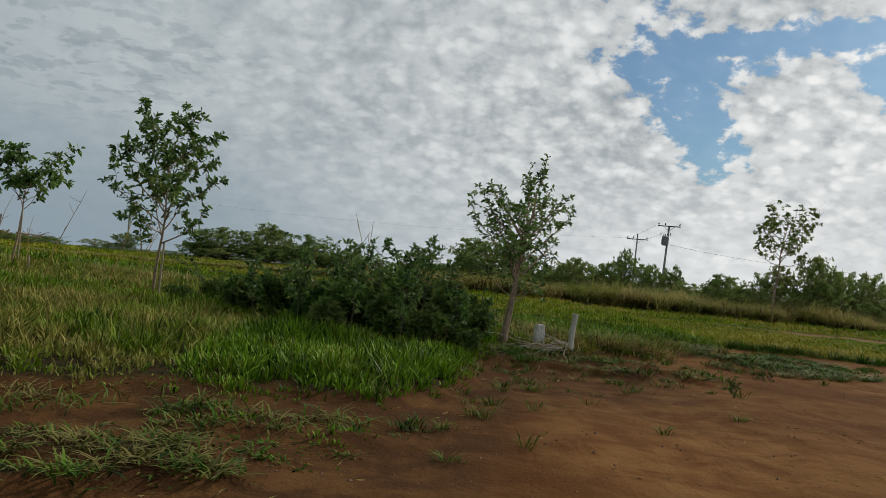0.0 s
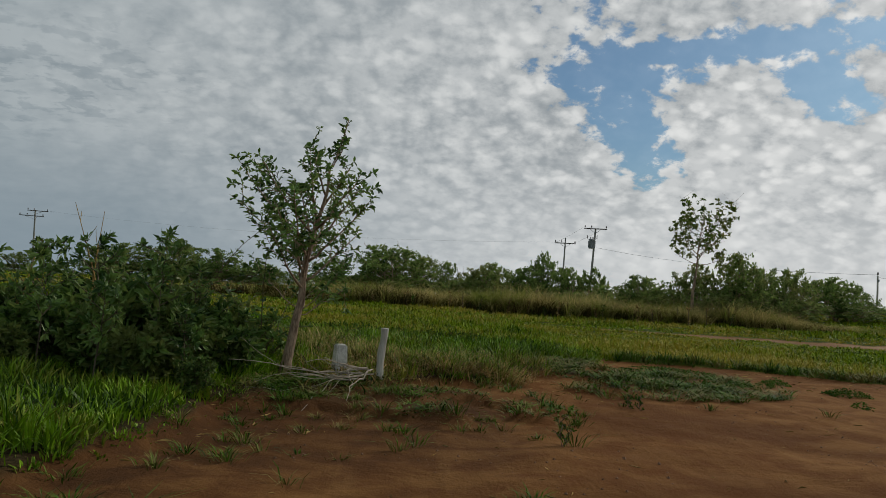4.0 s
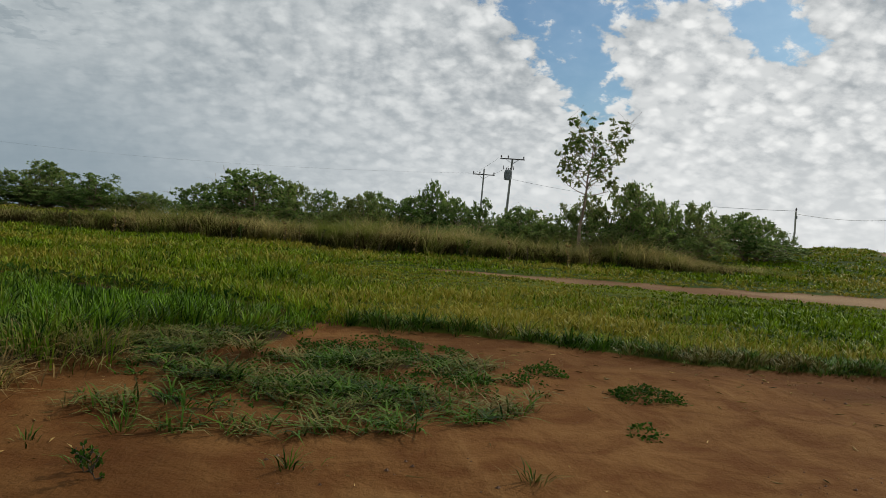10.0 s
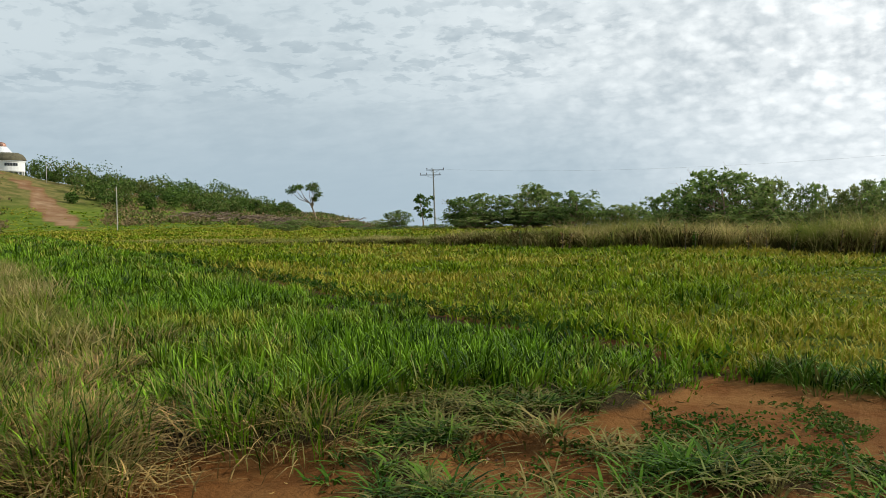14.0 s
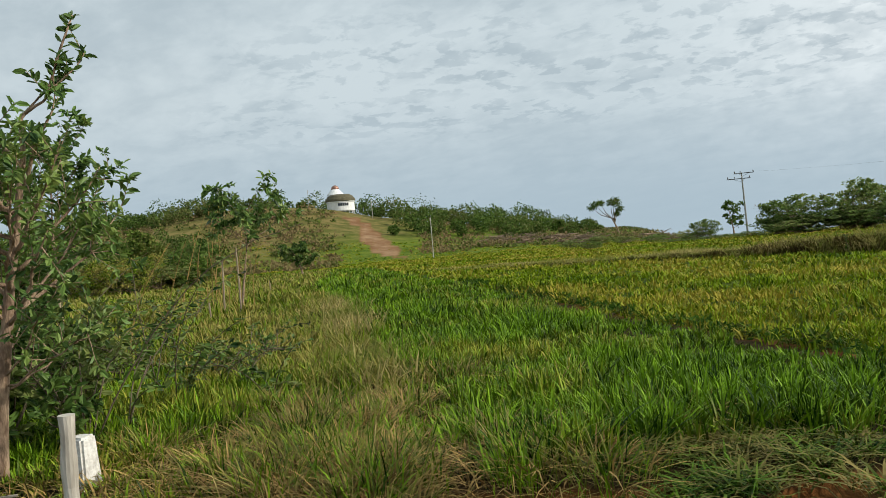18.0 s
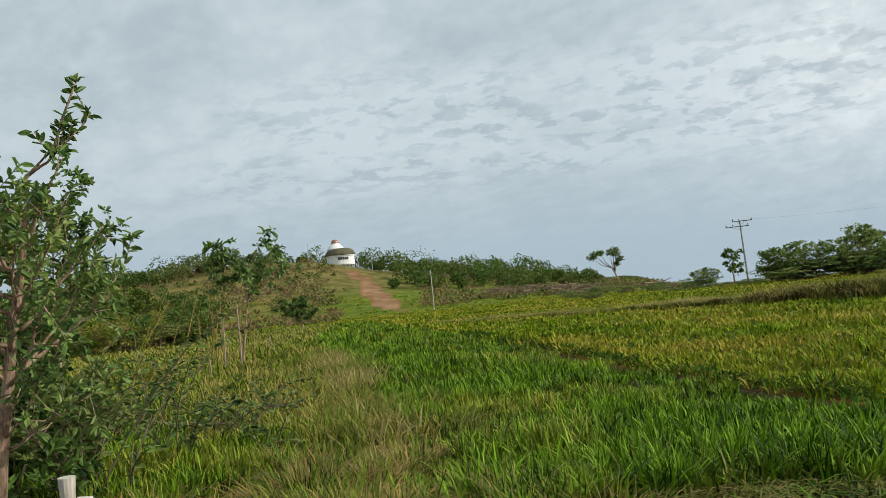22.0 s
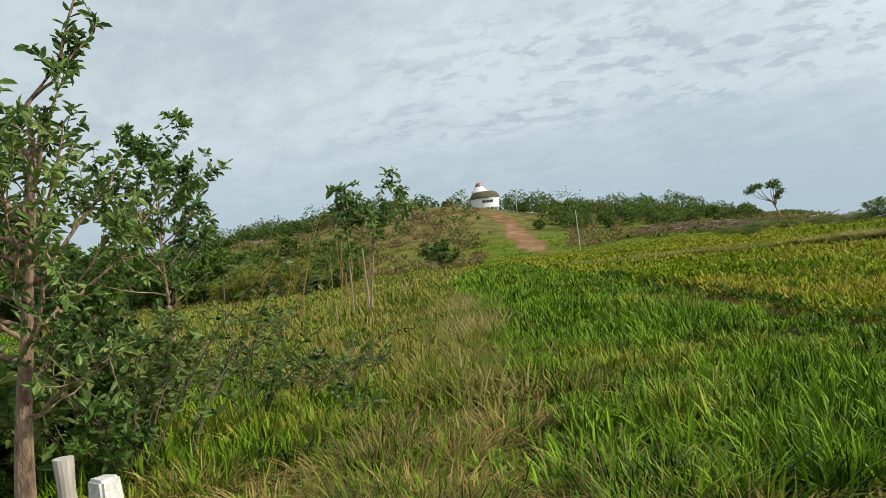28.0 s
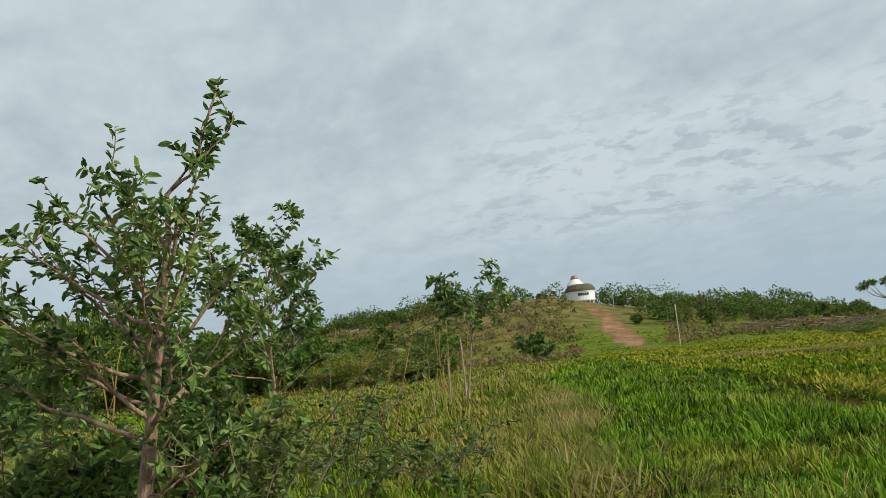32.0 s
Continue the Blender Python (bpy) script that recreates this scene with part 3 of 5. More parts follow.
def build_ground():
    rings, spokes = 230, 480
    r = np.concatenate(([0.0], 0.4 * (3200 / 0.4) ** (np.arange(rings) / (rings - 1))))
    a = np.linspace(0, 2 * np.pi, spokes, endpoint=False)
    x = np.concatenate(([6.0], (6.0 + r[1:, None] * np.sin(a)).ravel()))
    y = np.concatenate(([11.0], (11.0 + r[1:, None] * np.cos(a)).ravel()))
    v = np.stack([x, y, land(x, y)], -1)
    i, j = np.meshgrid(np.arange(rings - 1), np.arange(spokes), indexing="ij")
    j2 = (j + 1) % spokes
    q = np.stack([1 + i * spokes + j, 1 + i * spokes + j2, 1 + (i + 1) * spokes + j2, 1 + (i + 1) * spokes + j], -1).reshape(-1, 4)
    j = np.arange(spokes)
    t = np.stack([np.zeros(spokes, int), 1 + j, 1 + (j + 1) % spokes], -1)[:, ::-1]
    me = mesh_of("ground", v, [t, q], SOIL, True)
    az, d = polar(x, y)
    t = turf_at(x, y)
    open_field = smooth(y - field_line(x), 0.0, 0.8) * smooth(y, 18, 21)
    slope = smooth(d, 150, 200) * smooth(az, -110, -80) * (1 - smooth(az, -53, -46))
    meadow = smooth(6 - np.abs(az + 52), 0, 4) * (1 - smooth(d, 180, 215))
    for name, value in (("turf", t * np.maximum(smooth(d, 14, 34), open_field)), ("litter", t * (1 - smooth(d, 25, 45)) * (1 - open_field)), ("browned", np.clip(slope - 0.8 * meadow, 0, 1)), ("pasture", smooth(d, 90, 150)), ("distant", smooth(d, 280, 360)), ("dusty", smooth(d, 17, 24) * (1 - t)), ("dark_margin", (1 - smooth(np.interp(x, EDGE_X, EDGE_Y) - y, 2.5, 8.0)) * (1 - smooth(x, 3.6, 5.2)) * (1 - smooth(y, 15.0, 17.5)) * (1 - smooth(d, 25, 40)))):
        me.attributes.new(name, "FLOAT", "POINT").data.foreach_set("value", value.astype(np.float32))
    tagged(new("ground", me), "red-brown bare earth and rough green turf rising to a hill", "ground", kind="structure")


build_ground()


# ---- grass ----
def blades(base, length, width, heading, lean, rng, fine=False):
    """Arching, tapering blades as arrays: five corners each, or seven for fine ones."""
    n = len(base)
    out = np.stack([np.cos(heading), np.sin(heading), np.zeros(n)], -1)
    turn = heading + np.pi / 2 + rng.uniform(-0.7, 0.7, n)
    side = np.stack([np.cos(turn), np.sin(turn), np.zeros(n)], -1) * (width / 2)[:, None]
    up = np.array([0, 0, 1.0])

    def along(f):
        return base + up * (length * (f - 0.38 * lean * f * f))[:, None] + out * (length * lean * 0.95 * f ** 1.7)[:, None]

    rows = ((0.0, 0.6), (0.36, 1.0), (0.72, 0.78)) if fine else ((0.0, 0.7), (0.52, 1.0))
    v = np.stack([along(f) + side * w * k for f, w in rows for k in (-1, 1)] + [along(1.0)], 1)
    k = np.arange(n)[:, None] * v.shape[1]
    quads = np.concatenate([k + np.array([[2 * i, 2 * i + 1, 2 * i + 3, 2 * i + 2]]) for i in range(len(rows) - 1)])
    m = 2 * len(rows)
    return v.reshape(-1, 3), k + np.array([[m - 2, m - 1, m]]), quads


def grass_object(name, x, y, length, width, lean, mat, label, rng, sink=0.02):
    base = np.stack([x, y, land(x, y) - sink], -1)
    v, t, q = blades(base, length, width, rng.uniform(0, 2 * np.pi, len(x)), lean, rng, True)
    tagged(new(name, mesh_of(name, v, [t, q], mat)), label, "grass", kind="stuff")


def scatter(rng, inner, outer, a0, a1, density, centre=(6.5, 13.0)):
    """Random places in a sector, at a density that thins with distance."""
    xs, ys, rs = [], [], []
    edges = np.geomspace(inner, outer, 60)
    for lo, hi in zip(edges[:-1], edges[1:]):
        n = rng.poisson(density((lo + hi) / 2) * radians(a1 - a0) * (hi * hi - lo * lo) / 2)
        r = np.sqrt(rng.uniform(lo * lo, hi * hi, n))
        a = np.radians(rng.uniform(a0, a1, n))
        xs.append(centre[0] + r * np.sin(a)), ys.append(centre[1] + r * np.cos(a)), rs.append(r)
    return np.concatenate(xs), np.concatenate(ys), np.concatenate(rs)


def build_grass():
    """Tussocks of bent blades, larger and fewer with distance."""
    rng = np.random.RandomState(11)
    x, y, r = scatter(rng, 1.5, 190, -150, 62, lambda d: 58 * min(1.0, (12.0 / d) ** 1.85))
    bearing = np.degrees(np.arctan2(x - 8.5, y - 12.0))
    near = (r < 22) | ((bearing > -104) & (bearing < 56))
    x, y, r = x[near], y[near], r[near]
    t = turf_at(x, y)
    line = field_line(x)
    worn = 1.2 * np.exp(-((y - line) / (0.13 + 0.004 * r)) ** 2) * (x < 7.4) + 0.35 * np.exp(-((y - line - 3.0 - 0.1 * (8 - x)) / 0.2) ** 2) * (x < 4)
    lush = (y < line) & (x < 8.6)
    keep = rng.rand(len(x)) < t ** 1.2 * np.clip(1 - 1.1 * worn, 0, 1) * (0.5 + 0.5 * smooth(vnoise(x, y, 0.6, 8), 0.1, 0.4))
    x, y, r, t, lush = x[keep], y[keep], r[keep], t[keep], lush[keep]
    creeping = np.hypot((x - 7.4) / 2.1, (y - 18.4) / 2.0) < 1.1
    verge = (np.hypot((x + 2.3) / 2.0, (y - 5.5) / 1.3) < 1.2) | (np.hypot((x - 3.0) / 2.2, (y - 14.6) / 1.5) < 1.0)
    back = y - np.interp(x, EDGE_X, EDGE_Y)
    fringe = creeping | verge | ((back < 0.4 + 0.5 * vnoise(x, y, 1.2, 51)) & (x > 8.0))
    rough = lush & ~fringe & (((y < verge_line(x)) & (y > 19.4) & (x < 1.8)) | ((x < -3) & (y < 16.8)))
    dead = np.exp(-((x - 3.8) / 1.5) ** 2 - ((y - 17.3 - 0.55 * (4.0 - x)) / 0.85) ** 2) * smooth(x, 2.0, 3.2)
    thin = rng.rand(len(x)) > np.minimum(1.7 * dead, 0.97) * smooth(vnoise(x, y, 0.55, 53), 0.05, 0.35)
    x, y, r, t, lush, creeping, verge, rough, fringe = x[thin], y[thin], r[thin], t[thin], lush[thin], creeping[thin], verge[thin], rough[thin], fringe[thin]
    for tall, s, name, mat, label in ((0.27, fringe, "fringe_grass", LOW, "dark green arching grass along the edge of the bare earth"), (0.38, lush & ~rough & ~fringe, "tall_grass", GRASS, "lush knee-high green grass with yellowing patches beside the dirt road"), (0.36, rough, "rough_grass", ROUGH, "rough yellow-green grass of the planted verge"),
                                      (0.22, ~lush & ~fringe, "field_grass", FIELD, "short yellow-green pasture grass across the field")):
        per = {0.22: 7, 0.36: 8}.get(tall, 16)
        size = tall * (0.3 + 0.75 * vnoise(x[s], y[s], 1.4, 12) + 0.55 * vnoise(x[s], y[s], 0.45, 13)) * rng.uniform(0.6, 1.25, s.sum()) * (0.4 + 0.6 * t[s]) 
        size = np.where(creeping[s] | verge[s], size * 0.75, size * (1 + 0.5 * ((x[s] < 7.5) & (tall == 0.27))))
        size = size * (1 + 0.35 * (tall < 0.25) * (1 - smooth(y[s] - field_line(x[s]), 0.5, 3.0)))
        size = size * (1 - 0.4 * (tall > 0.3) * np.exp(-((y[s] - field_line(x[s]) + 0.7) / 0.7) ** 2))
        size = size * (1 - np.where(x[s] < 3, 0.68, 0.45) * (1 - smooth(y[s] - np.interp(x[s], EDGE_X, EDGE_Y), 0.0, np.where(x[s] < 3, 2.6, 0.8))) * (tall > 0.3))
        size = size * (1 - 0.5 * smooth(x[s], 7, 10) * smooth(y[s], 26, 31) * (1 - smooth(y[s], 37, 40)))
        size = size * (0.86 if tall == 0.38 else 1.0)
        size = np.repeat(size, per) * rng.uniform(0.55, 1.15, s.sum() * per)
        far = np.repeat(np.maximum(1.0, r[s] / 12.0), per)
        n = len(size)
        a = rng.uniform(0, 2 * np.pi, n)
        out = np.abs(rng.normal(size=n)) * 0.08 * far ** 0.85
        bx, by = np.repeat(x[s], per) + out * np.cos(a), np.repeat(y[s], per) + out * np.sin(a)
        width = {0.22: 0.025, 0.36: 0.022}.get(tall, 0.0185) * far ** 0.97 * rng.uniform(0.6, 1.3, n)
        base = np.stack([bx, by, land(bx, by) - 0.02], -1)
        v, tr, q = blades(base, size, width, a + rng.normal(size=n) * 0.5, np.where(np.repeat(creeping[s] | verge[s], per), rng.uniform(0.9, 1.8, n), rng.uniform(*{0.38: (0.1, 0.95), 0.27: (0.25, 1.3)}.get(tall, (0.15, 1.05)), n)), rng, tall > 0.25 and tall != 0.36)
        tagged(new(name, mesh_of(name, v, [tr, q], mat)), label, "grass", kind="stuff")


build_grass()


def build_bank_grass():
    """The bank of tall dry grass that bounds the field; dark stems are added as shade at its foot."""
    rng = np.random.RandomState(12)
    m, per = 1500, 66
    x = rng.uniform(-30, 29, m)
    y = 45.0 + rng.uniform(-0.9, 3.6, m) + (vnoise(x, x * 0 + 3, 3.0, 1) - 0.5) * 1.2 + 0.0024 * (x - 2) ** 2 * (x < 2)
    tall = np.interp(x, [-30, -16, -6, 2, 12, 19, 23, 29], [0.2, 0.3, 0.5, 1.05, 1.45, 1.4, 0.9, 0.3])
    tall = tall * rng.uniform(0.7, 1.25, m) * (0.55 + 0.95 * vnoise(x, y, 2.0, 2))
    n = m * per
    a, out = rng.uniform(0, 2 * np.pi, n), np.abs(rng.normal(size=n)) * 0.22
    bx, by = np.repeat(x, per) + out * np.cos(a), np.repeat(y, per) + out * np.sin(a)
    base = np.stack([bx, by, land(bx, by) - 0.03], -1)
    v, t, q = blades(base, np.repeat(tall, per) * rng.uniform(0.45, 1.15, n), rng.uniform(0.011, 0.025, n), a + rng.normal(size=n) * 0.5, rng.uniform(0.45, 1.5, n), rng)
    # extra front row of dark stems: shade of the bank's lower half as colour
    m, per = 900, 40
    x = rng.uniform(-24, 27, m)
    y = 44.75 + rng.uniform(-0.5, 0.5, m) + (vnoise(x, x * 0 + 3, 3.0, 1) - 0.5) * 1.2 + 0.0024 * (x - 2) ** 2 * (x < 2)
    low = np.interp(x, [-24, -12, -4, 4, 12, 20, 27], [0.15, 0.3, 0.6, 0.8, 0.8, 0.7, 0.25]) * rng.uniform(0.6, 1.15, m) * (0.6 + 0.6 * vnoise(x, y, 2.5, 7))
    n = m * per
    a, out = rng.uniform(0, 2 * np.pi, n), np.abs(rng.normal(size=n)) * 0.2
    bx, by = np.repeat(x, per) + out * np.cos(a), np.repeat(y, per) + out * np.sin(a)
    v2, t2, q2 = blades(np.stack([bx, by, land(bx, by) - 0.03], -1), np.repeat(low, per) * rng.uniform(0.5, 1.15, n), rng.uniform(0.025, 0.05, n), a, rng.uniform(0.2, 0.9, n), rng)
    tagged(new("bank_foot_shade_grass", mesh_of("bank_foot_shade_grass", v2, [t2, q2], SHADE_BROWN)), "dark brown grass added as shade along the foot of the bank", "grass", kind="stuff")
    tagged(new("dry_grass_bank", mesh_of("dry_grass_bank", v, [t, q], DRY)), "waist-high bank of dry tan and olive grass along the field", "grass", kind="stuff")


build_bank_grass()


# ---- trees and shrubs ----
def leaf_batch(soup, at, along, size, ratio, rng, fine=False, level=0.0):
    """Folded leaves: at (n, 3), growing along (n, 3); level: how much their faces turn to the sky."""
    n = len(at)
    along = along / (np.linalg.norm(along, axis=1, keepdims=True) + 1e-9)
    side = np.cross(along, rng.normal(size=(n, 3)) + np.array([0, 0, level]))
    side /= np.linalg.norm(side, axis=1, keepdims=True) + 1e-9
    up = np.cross(side, along)
    size = size[:, None]
    if fine:
        v = np.stack([at, at + along * size * 0.35 + side * size * ratio + up * size * 0.07, at + along * size * 0.75 + side * size * ratio * 0.75 + up * size * 0.05,
                      at + along * size - up * size * 0.10, at + along * size * 0.75 - side * size * ratio * 0.75 + up * size * 0.05, at + along * size * 0.35 - side * size * ratio + up * size * 0.07], 1)
        k = np.arange(n)[:, None] * 6
        soup.add(v.reshape(-1, 3), (), np.concatenate([k + np.array([[0, 1, 2, 3]]), k + np.array([[0, 3, 4, 5]])]))
    else:
        v = np.stack([at, at + along * size * 0.5 + side * size * ratio + up * size * 0.1, at + along * size, at + along * size * 0.5 - side * size * ratio + up * size * 0.1], 1)
        k = np.arange(n)[:, None] * 4
        soup.add(v.reshape(-1, 3), np.concatenate([k + np.array([[0, 1, 2]]), k + np.array([[0, 2, 3]])]))


def limb(start, way, length, wobble, rng, steps=6, rise=0.15):
    pts = [np.array(start, dtype=float)]
    way = np.array(way, dtype=float)
    for _ in range(steps):
        way = way / np.linalg.norm(way)
        pts.append(pts[-1] + way * length / steps)
        way = way + rng.normal(size=3) * wobble + np.array([0, 0, rise])
    return np.array(pts)


def limb_to(start, end, rng, steps=6):
    """A limb that grows out from start and turns up towards end."""
    start, end = np.asarray(start, dtype=float), np.asarray(end, dtype=float)
    f = np.linspace(0, 1, steps + 1)[:, None]
    rise = np.array([[0, 0, 1.0]]) * (f ** 1.5 - f) * 0.35 * np.linalg.norm(end - start)
    return start + (end - start) * f + rise + rng.normal(size=(steps + 1, 3)) * 0.018 * np.sin(np.pi * f) ** 0.5


def grown_tree(name, place, label, category, seed, height, r0=0.05, fork=0.35, spread=0.45, limbs=12, twigs=5, leaves=9, leaf=0.14, ratio=0.24, lean=(0, 0),
               mat=LEAF, bark=BARK, fine=False, crown=None, group="", wobble=0.10, stems=1, gaps=0.0, top=None, wide=None, guide=None, puffs=None, rounded=0.0, rise=0.06, spray=0.0, whorl=0, droop=0.0, level=0.0):
    """A tree: one or more tapered stems, limbs, twigs, and leaves set at the twigs; puffs: round bunches of leaves at twig ends. top and wide: the height and width that it has when grown.
    guide: the line of its stem, and the ends of its limbs with the height at which they leave the stem.
    spray: spacing of leaves set left and right along every twig; whorl: leaves in the rosette at every twig's end, hanging by droop."""
    rng = np.random.RandomState(seed)
    root = thing(name, on_land(*place, 0.05), label, category, group)
    wood, foliage = Soup(), Soup()
    tips, ways = [], []

    def twig_out(b, reach):
        for w in range(twigs):
            j = rng.uniform(0.3, 1.0) * 6
            k = min(int(j), 5)
            q = b[k] + (b[k + 1] - b[k]) * (j - k)
            tw = limb(q, rng.normal(size=3) * 0.8 + (b[-1] - b[0]) / (reach + 0.01) + np.array([0, 0, 0.3]), reach * rng.uniform(0.22, 0.45), 0.15, rng, 3, 0.05)
            wood.tube(tw, [0.006, 0.005, 0.004, 0.003], 3, False)
            tips.append(tw), ways.append(tw[-1] - tw[0])
        tips.append(b[-4:]), ways.append(b[-1] - b[-3])

    for n in range(stems):
        if guide:
            line = np.array(guide[0], dtype=float)
            zz = np.linspace(0, line[-1, 2], 15)
            stem = np.stack([np.interp(zz, line[:, 2], line[:, 0]), np.interp(zz, line[:, 2], line[:, 1]), zz], -1) + rng.normal(size=(15, 3)) * 0.012
            rad = r0 * (1 - np.linspace(0, 1, 15) ** 0.6 * 0.93)
            rad[0] *= 1.25
            wood.tube(stem, rad, 9)
            for ex, ey, ez, z0 in guide[1]:
                z0 = max(z0, ez - 0.85)
                i = z0 / line[-1, 2] * 14
                k = min(int(i), 13)
                at = stem[k] + (stem[k + 1] - stem[k]) * (i - k)
                b = limb_to(at, (ex, ey, ez), rng)
                wood.tube(b, np.linspace(min(0.021 if ez > 1.75 else 0.010, rad[k] * 0.55 + 0.004), 0.005, 7), 6)
                twig_out(b, np.linalg.norm(b[-1] - b[0]))
        else:
            tilt = rng.normal(size=2) * (0.28 if stems > 1 else 0.03)
            tall = height * (1.0 if n == 0 else rng.uniform(0.7, 0.95))
            stem = limb((rng.normal() * 0.06 * (stems > 1), rng.normal() * 0.06 * (stems > 1), 0), (lean[0] + tilt[0], lean[1] + tilt[1], 1), tall, 0.05, rng, 10, 0.06)
            rad = r0 * (1 - np.linspace(0, 1, len(stem)) ** 0.8 * 0.9)
            wood.tube(stem, rad, 7)
            for k in range(limbs):
                f = fork + (1 - fork) * (k + rng.uniform(0, 0.9)) / limbs
                if rng.rand() < gaps:
                    continue
                i = f * (len(stem) - 1)
                at = stem[int(i)] + (stem[min(int(i) + 1, len(stem) - 1)] - stem[int(i)]) * (i - int(i))
                a = k * 2.4 + rng.uniform(-0.5, 0.5)
                shape = math.sin(math.pi * min(1.0, 0.12 + 0.88 * (f - fork) / (1 - fork))) ** 0.6 if crown is None else crown((f - fork) / (1 - fork))
                reach = height * spread * (0.35 + 0.65 * shape) * rng.uniform(0.6, 1.15)
                b = limb(at, (math.cos(a), math.sin(a), rng.uniform(0.35, 1.1)), reach, wobble, rng, 6, rise)
                wood.tube(b, np.interp(np.linspace(0, 1, 7), [0, 1], [rad[int(i)] * 0.55 + 0.004, 0.004]), 5)
                twig_out(b, reach)
        tips.append(stem[-4:]), ways.append(np.array([0, 0, 1.0]))
    at, along = [], []
    for tw, w in zip(tips, ways):
        n = rng.poisson(leaves) if leaves else 0
        if not n:
            continue
        f = rng.uniform(0.15, 1.0, n) * (len(tw) - 1)
        i = np.minimum(f.astype(int), len(tw) - 2)
        at.append(tw[i] + (tw[i + 1] - tw[i]) * (f - i)[:, None] + rng.normal(size=(n, 3)) * leaf * 0.12)
        along.append(w / (np.linalg.norm(w) + 1e-9) * 0.5 + rng.normal(size=(n, 3)) * 0.7 + np.array([0, 0, -0.05]))
    for tw, w in zip(tips, ways) if spray or whorl else ():
        w = w / (np.linalg.norm(w) + 1e-9)
        if spray:
            run = np.concatenate(([0], np.cumsum(np.linalg.norm(np.diff(tw, axis=0), axis=1))))
            s = np.arange(run[-1] * 0.22, run[-1], spray)
            if len(s):
                s = s + rng.normal(size=len(s)) * spray * 0.25
                flat = np.cross(w, rng.normal(size=3) * 0.35 + np.array([0, 0, 1.0]))
                flat /= np.linalg.norm(flat) + 1e-9
                hand = np.where(np.arange(len(s)) % 2, 1.0, -1.0)[:, None]
                at.append(np.stack([np.interp(s, run, tw[:, c]) for c in range(3)], -1))
                along.append(w * 0.75 + flat * hand * 0.8 + rng.normal(size=(len(s), 3)) * 0.28 + np.array([0, 0, 0.15 - droop]))
        if whorl:
            n = max(3, rng.poisson(whorl))
            u = np.cross(w, (0.3, 0.5, 0.81))
            u /= np.linalg.norm(u) + 1e-9
            a = np.arange(n) * 2.4 + rng.uniform(0, 6)
            ring = u * np.cos(a)[:, None] + np.cross(w, u) * np.sin(a)[:, None]
            at.append(tw[-1] + rng.normal(size=(n, 3)) * leaf * 0.08 - w * rng.uniform(0, leaf * 0.5, n)[:, None])
            along.append(w * rng.uniform(0.1, 0.9, n)[:, None] + ring + rng.normal(size=(n, 3)) * 0.2 - np.array([0, 0, droop]))
    if puffs:
        count, each, wide_puff = puffs
        for k in rng.permutation(len(tips))[:count]:
            c = tips[k][-1]
            if guide and c[2] > 2.9:
                continue
            p = rng.normal(size=(each, 3))
            p *= (rng.uniform(0.35, 1.0, each) / np.linalg.norm(p, axis=1))[:, None]
            at.append(c + p * np.array([1.0, 1.0, 0.75]) * wide_puff * rng.uniform(0.6, 1.2)), along.append(p + rng.normal(size=(each, 3)) * 0.5)
    at, along = np.concatenate(at), np.concatenate(along)
    if rounded:
        mid = np.median(at, axis=0)
        half = np.percentile(np.abs(at - mid), 90, axis=0) * 1.12
        rho = np.linalg.norm((at - mid) / half, axis=1)
        at = mid + (at - mid) * np.where(rho > 1, (1 + rounded * (rho - 1)) / np.maximum(rho, 1e-6), 1.0)[:, None]
    up = top / np.percentile(at[:, 2], 99.7) if top else 1.0
    out = wide / (0.5 * (np.ptp(np.percentile(at[:, 0], [2, 98])) + np.ptp(np.percentile(at[:, 1], [2, 98])))) if wide else up
    grow = np.array([out, out, up])
    wood.v = [v * grow for v in wood.v]
    leaf_batch(foliage, at * grow, along, leaf * rng.uniform(0.6, 1.25, len(at)), ratio, rng, fine, level)
    part("trunk", wood, bark, root, smooth=True)
    part("crown", foliage, mat, root)
    return root


def place_copy(ob, place, turn, size, label="", flat=1.0):
    m = pose(*on_land(*place, 0.05), 0, 0, turn) @ Matrix.Diagonal((size, size, size * flat, 1))
    return tagged(copy_thing(ob, m), label)


FIRST_STEM = [(0.0, 0.0, 0), (0.12, 0.11, 1.0), (0.19, 0.19, 1.67), (0.26, 0.25, 2.07), (0.34, 0.3, 2.48), (0.44, 0.33, 3.09), (0.5, 0.53, 3.31), (0.63, 0.72, 3.91)]
FIRST_LIMBS = [(-0.77, 0.04, 2.5, 1.3), (-0.64, -0.53, 2.85, 1.6), (-0.37, -0.76, 2.97, 1.7), (-0.15, -0.92, 2.4, 1.3), (0.33, -0.51, 2.3, 1.4), (0.99, 0.04, 2.55, 1.5), (0.88, 0.48, 2.85, 1.8), (0.5, 0.9, 2.68, 1.7), (0.05, 0.84, 2.2, 1.4), (-0.54, 0.58, 2.68, 1.6), (0.91, -0.16, 3.01, 2.1), (0.18, -0.02, 3.42, 2.7), (0.6, 0.82, 3.62, 3.1),
               (-0.51, -0.08, 3.09, 2.1), (0.2, -0.4, 3.09, 2.3), (0.9, 0.32, 2.15, 1.4), (-0.04, 0.42, 2.0, 1.3), (0.76, 0.51, 3.26, 2.5), (0.02, 0.3, 2.85, 2.0), (0.72, 0.33, 1.6, 0.95), (-0.58, 0.53, 1.6, 1.0), (0.76, 0.62, 1.35, 0.9), (0.21, 0.82, 1.3, 0.85), (0.3, 1.1, 2.3, 1.3), (0.1, -1.2, 2.6, 1.4), (-0.2, -1.2, 2.15, 1.2)]


